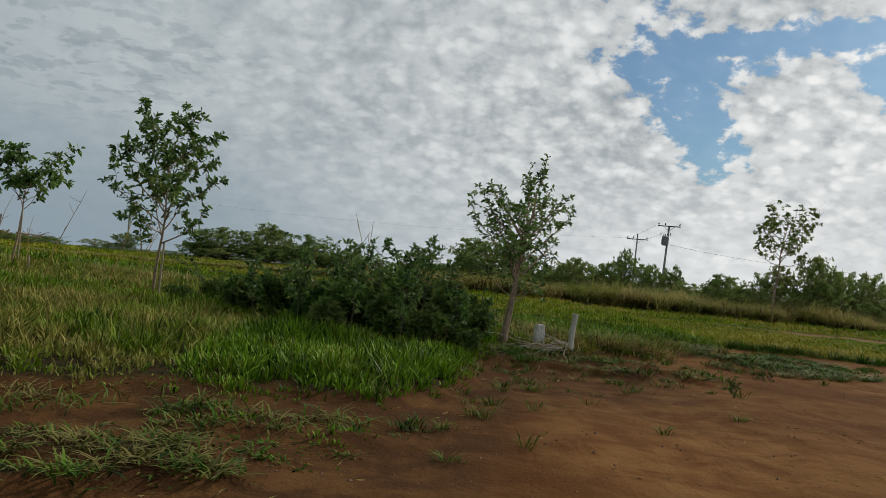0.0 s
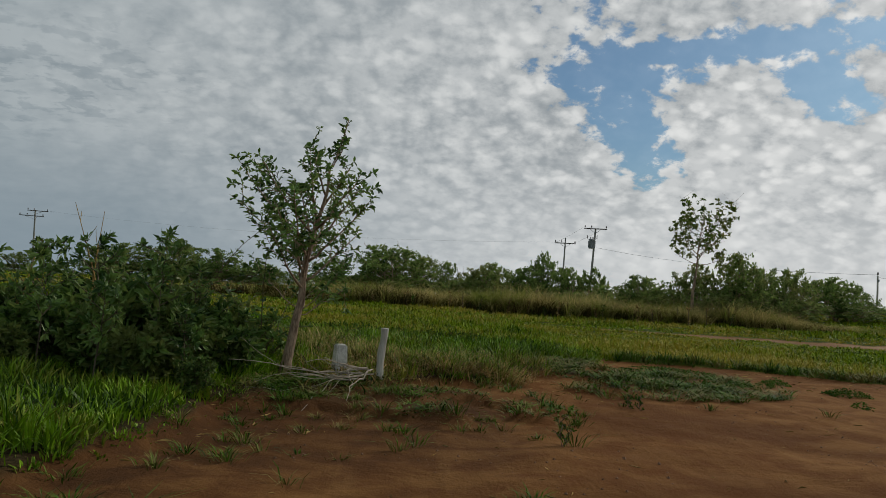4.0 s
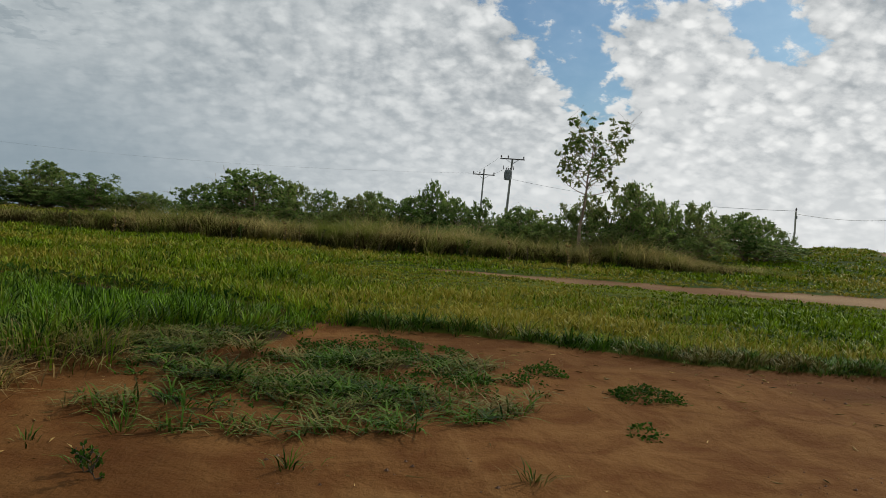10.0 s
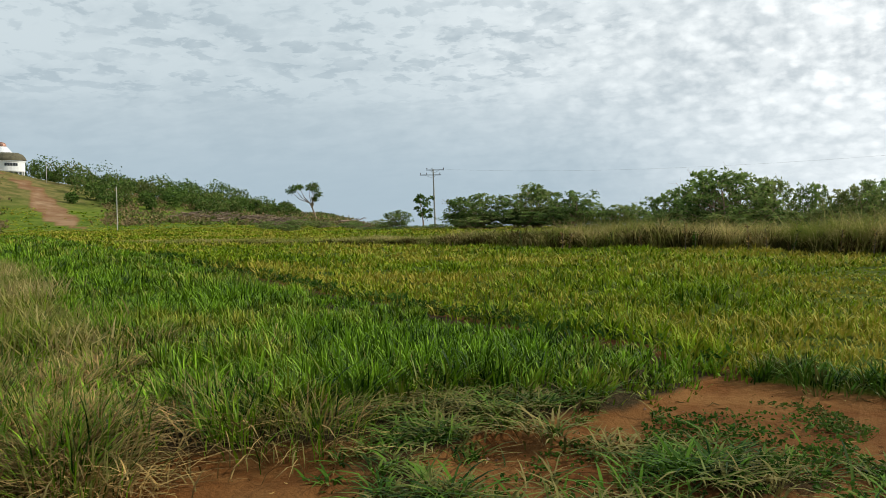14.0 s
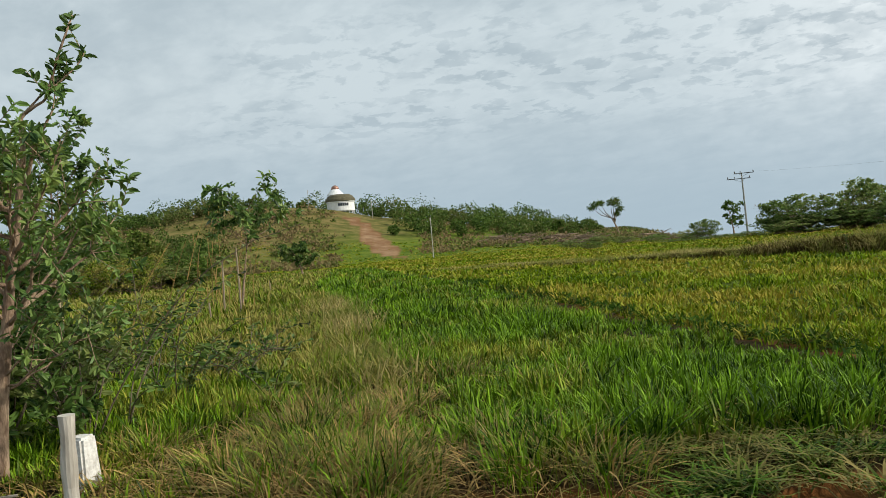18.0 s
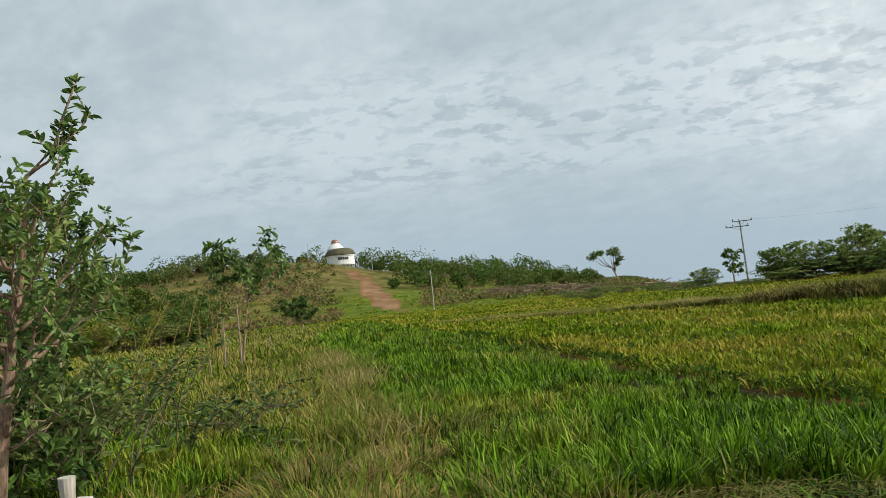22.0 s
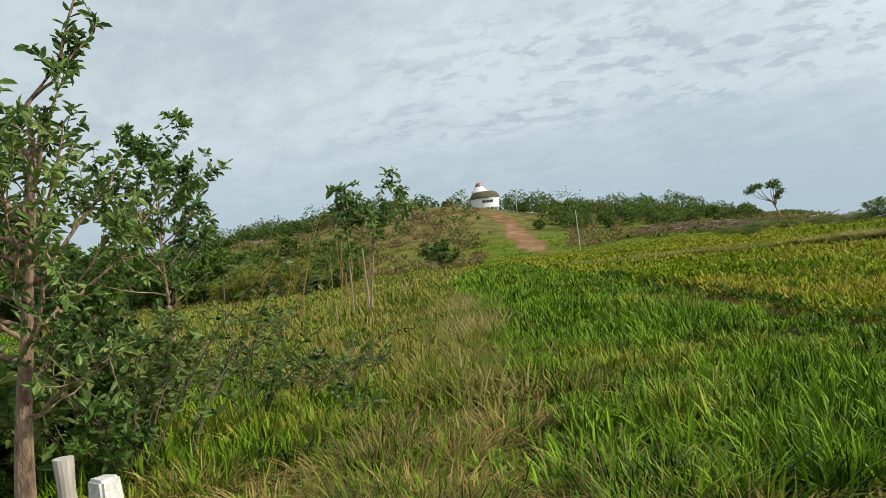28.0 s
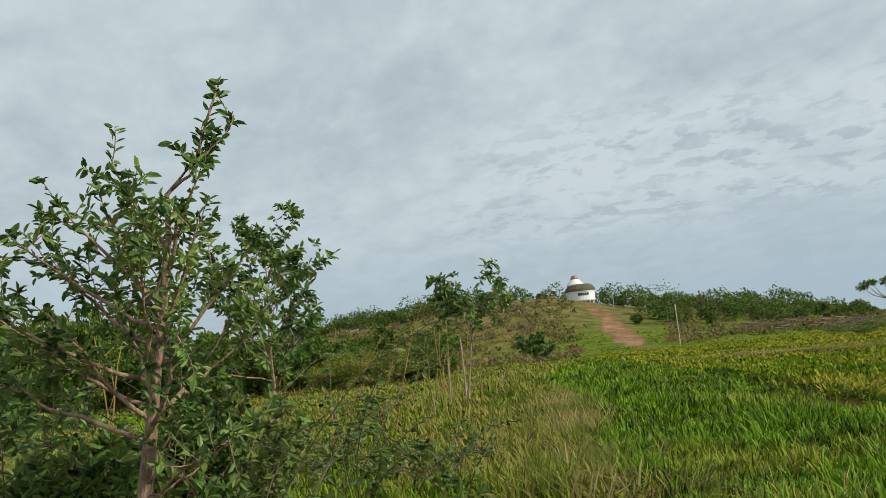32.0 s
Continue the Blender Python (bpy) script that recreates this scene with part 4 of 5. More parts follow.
def build_young_trees():
    """The planted row along the verge."""
    row = "planted row of young trees"
    grown_tree("young_tree", (1.30, 15.80), "young broad-leaved tree with open crown and rough brown trunk", "tree", 21, 4.2, 0.095, twigs=8, leaves=1, leaf=0.1, ratio=0.21, fine=True, group=row, guide=(FIRST_STEM, FIRST_LIMBS), spray=0.045, whorl=5, droop=0.3, level=1.4)
    grown_tree("young_tree", (-6.68, 18.88), "young broad-leaved tree with dense dark crown beside its stake", "tree", 34, 3.6, 0.046, 0.36, 0.42, 26, 6, 6, 0.15, 0.21, (0.06, 0.03), fine=True, group=row, crown=lambda f: 1.0 - 0.55 * f, top=4.65, wide=2.15, whorl=10, droop=0.4, level=1.0)
    grown_tree("young_tree", (-13.99, 26.39), "thin young tree with umbrella of drooping leaves", "tree", 47, 3.1, 0.045, 0.60, 0.46, 14, 5, 2, 0.23, 0.21, (0.10, 0.02), fine=True, group=row, crown=lambda f: 0.9, top=4.15, wide=2.1, whorl=9, droop=0.5, level=1.0)
    grown_tree("small_tree", (-56.0, 55.5), "small rounded dark green tree standing in the pasture", "tree", 58, 3.1, 0.07, 0.22, 0.42, 16, 7, 20, 0.26, 0.34, mat=BUSH, rounded=0.4, top=3.1, wide=2.9)


build_young_trees()


def build_shrubs():
    """The dark thicket below the first young trees."""
    rng = np.random.RandomState(5)
    spots = [(-0.2, 13.9, 0.85), (0.2, 14.6, 1.15), (-0.9, 14.4, 1.0), (-1.6, 15.0, 1.3), (-0.7, 15.6, 1.4), (0.3, 15.7, 1.2), (-2.4, 15.7, 1.05), (-3.2, 16.4, 1.3), (-4.1, 17.1, 0.95), (-1.6, 16.5, 1.45), (0.7, 15.2, 0.9), (-2.9, 17.5, 1.2), (-4.9, 17.9, 0.75), (-5.6, 17.4, 0.6), (-2.0, 14.3, 0.8), (0.5, 13.6, 0.6)]
    kinds = [grown_tree("shrub", (x, y), "dense dark green many-stemmed shrub in the roadside thicket", "shrub", 70 + i, h * 0.7, 0.02, 0.12, 0.6, 9, 5, 3, 0.125, 0.22, mat=BUSH, bark=TWIG, group="thicket of shrubs", stems=4, fine=True, spray=0.06, whorl=4, level=1.0)
             for i, (x, y, h) in enumerate(spots[:4])]
    for i, (x, y, h) in enumerate(spots[4:]):
        place_copy(kinds[i % 4], (x, y), rng.uniform(0, 360), h / spots[i % 4][2])
    for i, (x, y, h) in enumerate(((-0.6, 13.6, 1.3), (-1.5, 14.2, 1.6), (0.35, 13.9, 1.0), (-2.6, 15.0, 1.5), (-0.3, 14.9, 1.9), (-3.6, 15.9, 1.2), (-1.1, 15.2, 1.8), (-2.1, 15.6, 1.75), (0.1, 15.3, 1.5))):
        grown_tree("tall_weed", (x, y), "upright leafy weed with pale new leaves rising from the thicket", "weed", 170 + i, h, 0.014, 0.3, 0.22, 12, 3, 6, 0.12, 0.2, mat=LEAF, bark=TWIG, group="weeds in the thicket")
    grown_tree("shrub", (-0.9, 19.2), "low arching shrub in the long grass", "shrub", 81, 0.5, 0.012, 0.12, 2.0, 7, 4, 4, 0.09, 0.26, mat=BUSH, bark=TWIG, stems=2, rise=-0.16)
    grown_tree("shrub", (-3.4, 18.6), "low arching shrub in the long grass", "shrub", 82, 0.55, 0.012, 0.12, 2.0, 7, 4, 4, 0.09, 0.26, mat=BUSH, bark=TWIG, stems=2, rise=-0.14)
    for i, (x, y, h) in enumerate(((0.9, 16.6, 0.8), (0.2, 16.7, 1.0), (-1.8, 17.6, 0.9))):
        grown_tree("shrub", (x, y), "loose leafy shrub with thin bare stems below the young tree", "shrub", 84 + i, h, 0.012, 0.2, 0.5, 6, 2, 1, 0.115, 0.23, mat=BUSH, bark=TWIG, stems=3, fine=True, spray=0.1, whorl=2, level=1.0, group="loose shrubs")
    grown_tree("shrub", (-1.0, 17.2), "thin bare-stemmed shrub beside the young tree", "shrub", 83, 1.3, 0.016, 0.2, 0.6, 9, 5, 7, 0.12, 0.26, mat=BUSH, bark=TWIG, stems=3)


build_shrubs()


def build_brambles():
    """Leafy trailers that arch over the grass between the young trees."""
    rng = np.random.RandomState(64)
    for x, y, h, count in ((0.5, 17.2, 0.9, 5), (-0.3, 18.1, 0.8, 5), (-1.6, 18.4, 0.9, 6), (-2.6, 17.6, 1.1, 6), (0.9, 16.7, 1.2, 6), (-0.6, 16.4, 1.3, 6), (-4.4, 19.2, 0.8, 5), (0.3, 19.0, 0.5, 4), (-1.9, 19.9, 0.6, 5), (-5.8, 20.6, 0.8, 5)):
        root = thing("bramble", on_land(x, y, 0.03), "arching leafy trailer sprawling over the long grass", "bramble", "brambles in the verge")
        for k in range(count):
            a = rng.uniform(0, 2 * math.pi)
            p = limb((0, 0, 0), (math.cos(a) * 0.5, math.sin(a) * 0.5, 1.0), h * rng.uniform(1.4, 2.6), 0.06, rng, 12, -0.11)
            s = Soup()
            s.tube(p, np.linspace(0.009, 0.003, 13), 5)
            stem = part("stem", s, TWIG, root)
            m = int(rng.randint(16, 30))
            f = np.sort(rng.uniform(0.2, 1.0, m))
            at = np.stack([np.interp(f, np.linspace(0, 1, 13), p[:, c]) for c in range(3)], -1)
            leafage = Soup()
            leaf_batch(leafage, at, rng.normal(size=(m, 3)) * np.array([1, 1, 0.4]) + np.array([0, 0, 0.1]), rng.uniform(0.06, 0.13, m), 0.26, rng, True, 1.2)
            part("leaves", leafage, BUSH, stem)


build_brambles()


# bushes and trees behind the bank: place, height of the top above the road, width
PASTURE_BUSHES = [(-37.4, 96.2, 1.6, 2.3), (-39.3, 91.6, -0.2, 2.6), (-37.7, 92.6, -0.2, 2.6), (-34.4, 94.4, -0.1, 2.9), (-31.9, 95.7, 0.0, 2.6), (-27.4, 91.2, 2.8, 2.2), (-24.4, 91.4, 3.2, 4.7), (-20.6, 91.8, 4.2, 4.4),
                  (-19.5, 94.3, 3.8, 3.6), (-15.3, 91.5, 3.3, 4.0), (-12.5, 94.4, 1.9, 3.5), (-10.3, 94.9, 1.7, 2.9)]
MIDDLE_TREES = [(-1.9, 72.2, 2.8, 2.6), (1.8, 60.6, 3.3, 1.7), (3.2, 59.8, 3.6, 3.6), (4.3, 62.9, 3.0, 2.1), (5.3, 62.0, 3.2, 1.7), (7.2, 65.1, 2.9, 1.5), (8.5, 67.1, 2.3, 2.1), (10.0, 65.1, 3.0, 1.4), (11.5, 63.0, 2.8, 2.6),
                (12.8, 63.0, 2.9, 2.1), (14.1, 62.8, 4.0, 1.4), (15.1, 62.7, 2.9, 1.6), (7.9, 60.9, 2.2, 1.8), (10.0, 60.8, 2.9, 2.2)]
RISE_TREES = [(14.9, 58.2, 2.9, 1.7), (16.6, 60.0, 3.0, 1.4), (22.2, 77.2, 2.8, 1.1), (18.3, 53.5, 2.2, 1.9), (18.7, 49.2, 3.0, 1.8), (20.1, 48.2, 3.4, 1.7), (21.9, 48.0, 4.0, 2.0), (24.9, 49.6, 3.4, 1.6), (27.0, 50.6, 3.5, 1.9),
              (31.8, 54.6, 3.3, 2.6), (38.8, 62.1, 2.6, 1.4), (23.4, 49.4, 3.3, 1.8), (17.2, 49.0, 2.5, 1.8)]


def build_tree_row():
    """The row behind the bank and the wood left of the hill."""
    rng = np.random.RandomState(9)
    label = "rounded bushy tree in the row behind the grass bank"
    base = [grown_tree("bushy_tree", (0, 0), label, "tree", 90 + i, 4.0, 0.07, 0.06, sp, 13, 5, lv, 0.20, 0.30, mat=WOODS, stems=st, group="trees behind the bank", gaps=0.12, puffs=(44, 20, 0.32), rounded=0.45, top=4.0, wide=3.6, whorl=5, level=0.6)
            for i, (sp, st, lv) in enumerate(((0.42, 3, 9), (0.52, 4, 8), (0.46, 3, 7), (0.38, 2, 9), (0.6, 4, 8)))]
    label = "dark green tree in the wood below the hill"
    base += [grown_tree("woodland_tree", (0, 0), label, "tree", 190 + i, 4.0, 0.07, 0.06, sp, 13, 5, 10, 0.26, 0.36, mat=BELT, stems=3, group="wood below the hill", puffs=(80, 24, 0.36), rounded=0.3, top=4.0, wide=3.6) for i, sp in enumerate((0.42, 0.5))]
    settled = {}

    def put(k, place, height, wide):
        m = pose(*on_land(*place, 0.1), 0, 0, rng.uniform(0, 360)) @ Matrix.Diagonal((wide / 3.6, wide / 3.6, height / 4.0, 1))
        if k in settled:
            copy_thing(base[k], m)
        settled.setdefault(k, m)

    for row in (PASTURE_BUSHES, MIDDLE_TREES, RISE_TREES):
        for x, y, top, wide in row:
            h = top - float(land(x, y)) + 0.1
            put(int(rng.randint(0, 5)), (x, y), h, wide * 1.2)
            put(int(rng.choice((1, 4))), (x + rng.uniform(-1, 1), y - rng.uniform(0.3, 1.2)), h * rng.uniform(0.42, 0.6), wide * 1.5)
    for az in np.arange(-25.0, 30, 1.7):
        d = float(np.interp(az, [-26, -12, 0, 14, 30], [88, 86, 62, 48, 58]))
        put(int(rng.choice((1, 4, 2))), spot(az + rng.uniform(-0.6, 0.6), d + rng.uniform(-2, 6)), rng.uniform(1.5, 2.3) + 0.3 * (az < -12), rng.uniform(2.6, 4.0))
    for az, d, h, wide in ((-37.0, 84, 0.9, 2.4), (-33.0, 120, 1.2, 3.5), (-38.5, 118, 1.3, 3.5), (-32.4, 112, 1.0, 3.0), (-30.6, 106, 1.3, 3.4), (-35.0, 128, 1.2, 4.0), (-36.6, 134, 1.5, 4.5)):
        put(int(rng.randint(0, 5)), spot(az, d), h, wide)
    # the wood beyond the verge, left of the hill
    for az in np.arange(-104, -64.5, 1.7):
        low = float(np.interp(az, [-88, -82, -77, -70, -65], [1.9, 1.6, 1.15, 0.95, 0.6]))
        put(int(rng.choice((2, 5, 6, 6))), spot(az + rng.uniform(-0.7, 0.7), rng.uniform(62, 72)), rng.uniform(2.4, 4.2) * low, rng.uniform(3.2, 5.0))
        if az < -68:
            put(5 + int(rng.randint(0, 2)), spot(az + rng.uniform(-0.7, 0.7), rng.uniform(76, 96)), rng.uniform(4.0, 6.2) * low, rng.uniform(4.6, 6.8))
    for az, d, h, wide, seed in ((-68.6, 58, 2.7, 4.4, 211), (-71.5, 60, 2.3, 3.6, 212), (-66.0, 66, 1.8, 3.4, 213)):
        grown_tree("feathery_bush", spot(az, d), "rounded yellow-green feathery bush below the wood", "bush", seed, 3.0, 0.03, 0.05, 0.5, 12, 5, 12, 0.17, 0.2, mat=ROUGH, bark=TWIG, group="feathery bushes", stems=4, puffs=(70, 22, 0.36), rounded=0.3, top=h, wide=wide)
    for k, m in settled.items():
        base[k].matrix_world = m


build_tree_row()


def build_marked_trees():
    grown_tree("tall_tree", (19.1, 46.6), "slender tree with bare forked trunk and airy crown above the bank", "tree", 121, 5.7, 0.08, 0.55, 0.36, 22, 8, 4, 0.15, 0.26, (0.02, 0.0), mat=BELT, fine=True, rounded=0.35, crown=lambda f: 0.8 + 0.2 * math.sin(3.1 * f), top=6.7, wide=3.8, whorl=12, droop=0.3, level=0.6)
    rng = np.random.RandomState(133)
    root = thing("flat_topped_tree", on_land(*spot(-35.2, 200), 0.1), "lone flat-topped tree with crooked forked trunk on the skyline", "tree", turn=35)
    wood, foliage = Soup(), Soup()
    big = 1.38
    stem = np.array([(0, 0, 0), (-0.25, 0, 1.2), (-0.7, 0.1, 2.3), (-1.1, 0, 3.2)]) * big
    wood.tube(stem, [0.24, 0.2, 0.17, 0.15], 7)
    for (bx, by, bz), r in (((-4.4, 0.2, 5.3), 0.8), ((-3.7, -0.6, 5.8), 0.85), ((-2.9, 0.7, 6.0), 0.8), ((-1.1, 0.2, 5.9), 0.9), ((-0.1, -0.4, 5.6), 0.9), ((-0.4, 0.6, 6.3), 0.85), ((0.4, 0.0, 4.7), 0.75), ((-0.2, 0.2, 3.9), 0.6)):
        way, r = np.array([bx, by, bz]) * big, r * big
        mid = stem[3] * 0.45 + way * 0.55 + np.array([0, 0, -0.6])
        wood.tube([stem[2] if bx > -1.5 else stem[3], mid, way], [0.12, 0.08, 0.03], 5)
        p = rng.normal(size=(190, 3))
        p *= (rng.uniform(0.3, 1.0, 190) / np.linalg.norm(p, axis=1))[:, None]
        leaf_batch(foliage, way + p * np.array([r * 1.1, r * 1.1, r * 0.75]), rng.normal(size=(190, 3)), rng.uniform(0.25, 0.5, 190), 0.34, rng)
    part("trunk", wood, BARK, root, smooth=True)
    part("crown", foliage, CREST, root)
    x, y = spot(-27.75, 103)
    grown_tree("pole_tree", (x, y), "slim young tree growing beside the power pole", "tree", 135, 4.4, 0.07, 0.25, 0.26, 12, 5, 5, 0.34, 0.30, mat=CREST, top=4.2, wide=2.3, whorl=5)


build_marked_trees()


def build_hill_woods():
    """Woods along the crest and scrub on the cleared slope."""
    rng = np.random.RandomState(15)
    leaves, n = Soup(), 0
    for az in np.arange(-100, -36.5, 0.37):
        for d0, d1, tall in ((96, 116, 3.6), (116, 140, 3.8), (140, 172, 4.0), (172, 205, 4.0), (205, 236, 3.8), (236, 262, 4.6), (262, 300, 5.6)):
            if d0 < 200 and az > -62.3 - 1.2 * rng.rand() - (205 - d0) * 0.012:
                continue
            if -58.5 < az < -52 and d0 < 250:
                continue
            d = rng.uniform(d0, d1)
            if (az < -57 and 200 < d0 < 250 and az > -62.5) or (200 < d0 < 230 and (az < -51.2 or rng.rand() < 0.2)):
                continue
            x, y = spot(az + rng.uniform(-0.3, 0.3), d)
            h = tall * rng.choice((0.55, 0.75, 0.9, 1.05, 1.35)) * rng.uniform(0.85, 1.15) * float(np.interp(az, [-100, -64, -56, -48, -42, -38, -36], [1.0, 1.0, 0.85, 1.3, 1.15, 0.7, 0.5]))
            w = h * rng.uniform(0.45, 0.7)
            k = 300
            p = rng.normal(size=(k, 3))
            p /= np.linalg.norm(p, axis=1, keepdims=True)
            p *= (rng.uniform(0.6, 0.95, k) * (1 + 0.22 * np.sin(p[:, 0] * 5 + az) * np.cos(p[:, 1] * 4)))[:, None]
            at = np.stack([x + p[:, 0] * w, y + p[:, 1] * w, land(x, y) + h * 0.52 + p[:, 2] * h * 0.5], -1)
            leaf_batch(leaves, at, rng.normal(size=(k, 3)) + p * 0.2, rng.uniform(0.32, 0.62, k), 0.58, rng, level=0.5)
    tagged(new("hill_woods", leaves.mesh("hill_woods", CREST)), "low green woodland along the crest of the hill", "woodland", kind="stuff")
    scrub = Soup()
    for _ in range(1500):
        az, d = rng.uniform(-80, -30), rng.uniform(120, 250)
        x, y = spot(az, d)
        cleared = az > -56
        if hill_road(x, y) > 0.05 or (cleared and az > -55 and (d < 165 or az < -49)) or (d < 150 and rng.rand() < 0.7):
            continue
        h = rng.uniform(0.5, 1.5)
        k = 26
        p = rng.normal(size=(k, 3)) * np.array([0.9, 0.9, 0.35]) * h
        at = np.stack([x + p[:, 0], y + p[:, 1], land(x + p[:, 0], y + p[:, 1]) + np.abs(p[:, 2]) + 0.1], -1)
        leaf_batch(scrub, at, rng.normal(size=(k, 3)) + np.array([0, 0, 0.6]), rng.uniform(0.4, 0.9, k), 0.4, rng)
    tagged(new("hill_scrub", scrub.mesh("hill_scrub", SCRUB)), "brown and olive scrub on the cleared hillside", "scrub", kind="stuff")


build_hill_woods()


def build_timber():
    """Heaps of felled trees at the foot of the wood."""
    rng = np.random.RandomState(18)
    for az, d, wide, tall in ((-32.8, 138, 8.5, 1.9), (-37.6, 165, 8, 2.4), (-39.2, 170, 11, 2.9), (-41.6, 178, 12, 3.0), (-43.8, 186, 10, 2.8), (-59.5, 225, 6, 1.2)):
        x, y = spot(az, d)
        heap = thing("timber_heap", on_land(x, y), "heap of felled grey trunks and tangled branches", "timber heap", "heaps of felled timber")
        for _ in range(22):
            s = Soup()
            a, L = rng.uniform(-0.7, 0.7) + radians(90 + az), rng.uniform(2, 5)
            c = np.array([rng.normal() * wide * 0.25, rng.normal() * 1.2, rng.uniform(0.1, tall * 0.6)])
            w = np.array([math.sin(a), math.cos(a), rng.uniform(-0.22, 0.4)]) * L / 2
            s.tube([c - w, c - w * 0.2 + rng.normal(size=3) * 0.15, c + w], [rng.uniform(0.1, 0.2), 0.1, 0.04], 5)
            part("log", s, CUT_WOOD, heap)
        s = Soup()
        for _ in range(60):
            c = np.array([rng.normal() * wide * 0.28, rng.normal() * 1.4, rng.uniform(0.1, tall * 0.7)])
            w = rng.normal(size=3) * np.array([1.0, 1.0, 0.5]) * 0.8
            s.tube([c - w, c + rng.normal(size=3) * 0.1, c + w], [0.04, 0.03, 0.015], 3, False)
        tagged(part("brushwood", s, CUT_WOOD, heap), kind="stuff")


build_timber()


# ---- poles and wires ----
def insulator(parent, at, size=1.0):
    s = Soup()
    s.lathe([(0.015 * size, 0.0), (0.02 * size, 0.06 * size), (0.07 * size, 0.08 * size), (0.06 * size, 0.14 * size), (0.075 * size, 0.16 * size), (0.05 * size, 0.22 * size), (0.03 * size, 0.28 * size), (0.0, 0.29 * size)], at, 8)
    part("insulator", s, PORCELAIN, parent)


def utility_pole(place, top, label, arms, heading, transformer=False, mat=POLE, lean=(0, 0), r=0.15):
    """arms: (height below the top, half length, offset along the arm)."""
    x, y = place
    z0 = float(land(x, y))
    h = top - z0
    root = thing("utility_pole", (x, y, z0 - 0.1), label, "utility pole", "power line poles", turn=heading)
    s = Soup()
    s.tube([(0, 0, 0), (lean[0] * 0.5, lean[1] * 0.5, h * 0.5), (lean[0], lean[1], h + 0.1)], [r, r * 0.82, r * 0.62], 10)
    part("shaft", s, mat, root)
    for below, half, off in arms:
        s = Soup()
        z = h + 0.1 - below
        f = z / h
        s.box((lean[0] * f + off - half, lean[1] * f - 0.20, z - 0.06), (lean[0] * f + off + half, lean[1] * f - 0.10, z + 0.06))
        arm = part("crossarm", s, DARK_POLE, root)
        for k in (-0.92, -0.35, 0.92) if half > 0.9 else (-0.85, 0.85):
            insulator(arm, (lean[0] * f + off + half * k, lean[1] * f - 0.15, z + 0.06), 1.15)
        for k in (-1, 1):
            s = Soup()
            s.tube([(lean[0] * f + off + half * 0.5 * k, lean[1] * f - 0.15, z - 0.05), (lean[0] * f, lean[1] * f - 0.15, z - 0.55)], [0.02, 0.02], 4)
            part("brace", s, STEEL, arm)
    if transformer:
        s = Soup()
        z = h - 2.3
        s.lathe([(0.0, z), (0.36, z), (0.38, z + 0.05), (0.38, z + 1.0), (0.40, z + 1.02), (0.40, z + 1.08), (0.30, z + 1.16), (0.0, z + 1.18)], (0, -0.5, 0), 16)
        can = part("transformer", s, STEEL, root, "grey steel transformer can")
        for k in (-0.2, 0, 0.2):
            insulator(can, (k, -0.5, z + 1.14), 0.9)
        for k in range(8):
            a = 2 * math.pi * k / 8
            s = Soup()
            s.box((0.40 * math.cos(a) - 0.03, -0.5 + 0.40 * math.sin(a) - 0.03, z + 0.15), (0.40 * math.cos(a) + 0.03, -0.5 + 0.40 * math.sin(a) + 0.03, z + 0.9))
            part("cooling_fin", s, STEEL, can)
        for k in (-0.55, 0.55):
            s = Soup()
            s.tube([(k, -0.3, h - 1.1), (k * 1.05, -0.42, h - 0.7)], [0.05, 0.04], 6)
            part("fuse", s, PORCELAIN, root)
    return root


def wire(name, a, b, sag, r=0.012):
    a, b = np.array(a, dtype=float), np.array(b, dtype=float)
    f = np.linspace(0, 1, 20)
    p = a + (b - a) * f[:, None]
    p[:, 2] -= sag * 4 * f * (1 - f)
    s = Soup()
    s.tube(p, np.full(20, r), 4)
    tagged(new(name, s.mesh(name, CABLE)), "thin dark overhead cable slung between poles", "cable", "overhead cables")


def light_pole(place, h, label, r=0.09):
    root = thing("wooden_pole", on_land(*place, 0.1), label, "pole", "slim poles")
    s = Soup()
    s.tube([(0, 0, 0), (0.03, 0, h * 0.5), (0, 0.02, h)], [r, r * 0.9, r * 0.8], 8)
    part("shaft", s, PALE_WOOD, root)
    insulator(root, (0.0, 0.0, h), 1.0)
    s = Soup()
    s.box((-0.06, -r - 0.06, h - 0.5), (0.06, -r, h - 0.3))
    part("bracket", s, STEEL, root)


PA, PB, PC = (26.82, 99.35), (26.15, 111.55), (-52.7, 135.3)
utility_pole(PA, 8.75, "concrete utility pole with crossarm, insulators and grey transformer", [(0.0, 1.35, 0.0)], -14, True, lean=(0.35, 0), r=0.17)
utility_pole(PB, 8.2, "concrete utility pole with a single crossarm carrying switchgear", [(0.75, 1.4, 0.0)], -14, lean=(0.15, 0), r=0.14)
utility_pole(PC, 8.35, "leaning concrete utility pole with two crossarms", [(0.12, 1.5, 0.35), (0.95, 1.75, -0.5)], 27, lean=(-0.25, 0), r=0.17)
FP = (40.7, 64.6)
light_pole(FP, 2.9, "short grey wooden pole carrying a cable over the rise", 0.08)
RP = (62.2, 71.7)
utility_pole(RP, 6.9, "dark utility pole with crossarm standing on the rise", [(0.05, 1.1, 0.0)], -40, mat=DARK_POLE, r=0.13)
light_pole((60.5, 70.6), 4.6, "dark slim pole beside the utility pole on the rise", 0.1)
light_pole((63.5, 70.6), 3.0, "dark slim pole beside the utility pole on the rise", 0.07)
light_pole(spot(-48.25, 148), 7.4, "tall pale slim pole in the pasture below the hill")
light_pole(spot(-52.3, 238), 5.6, "pale slim pole beside the hill road")
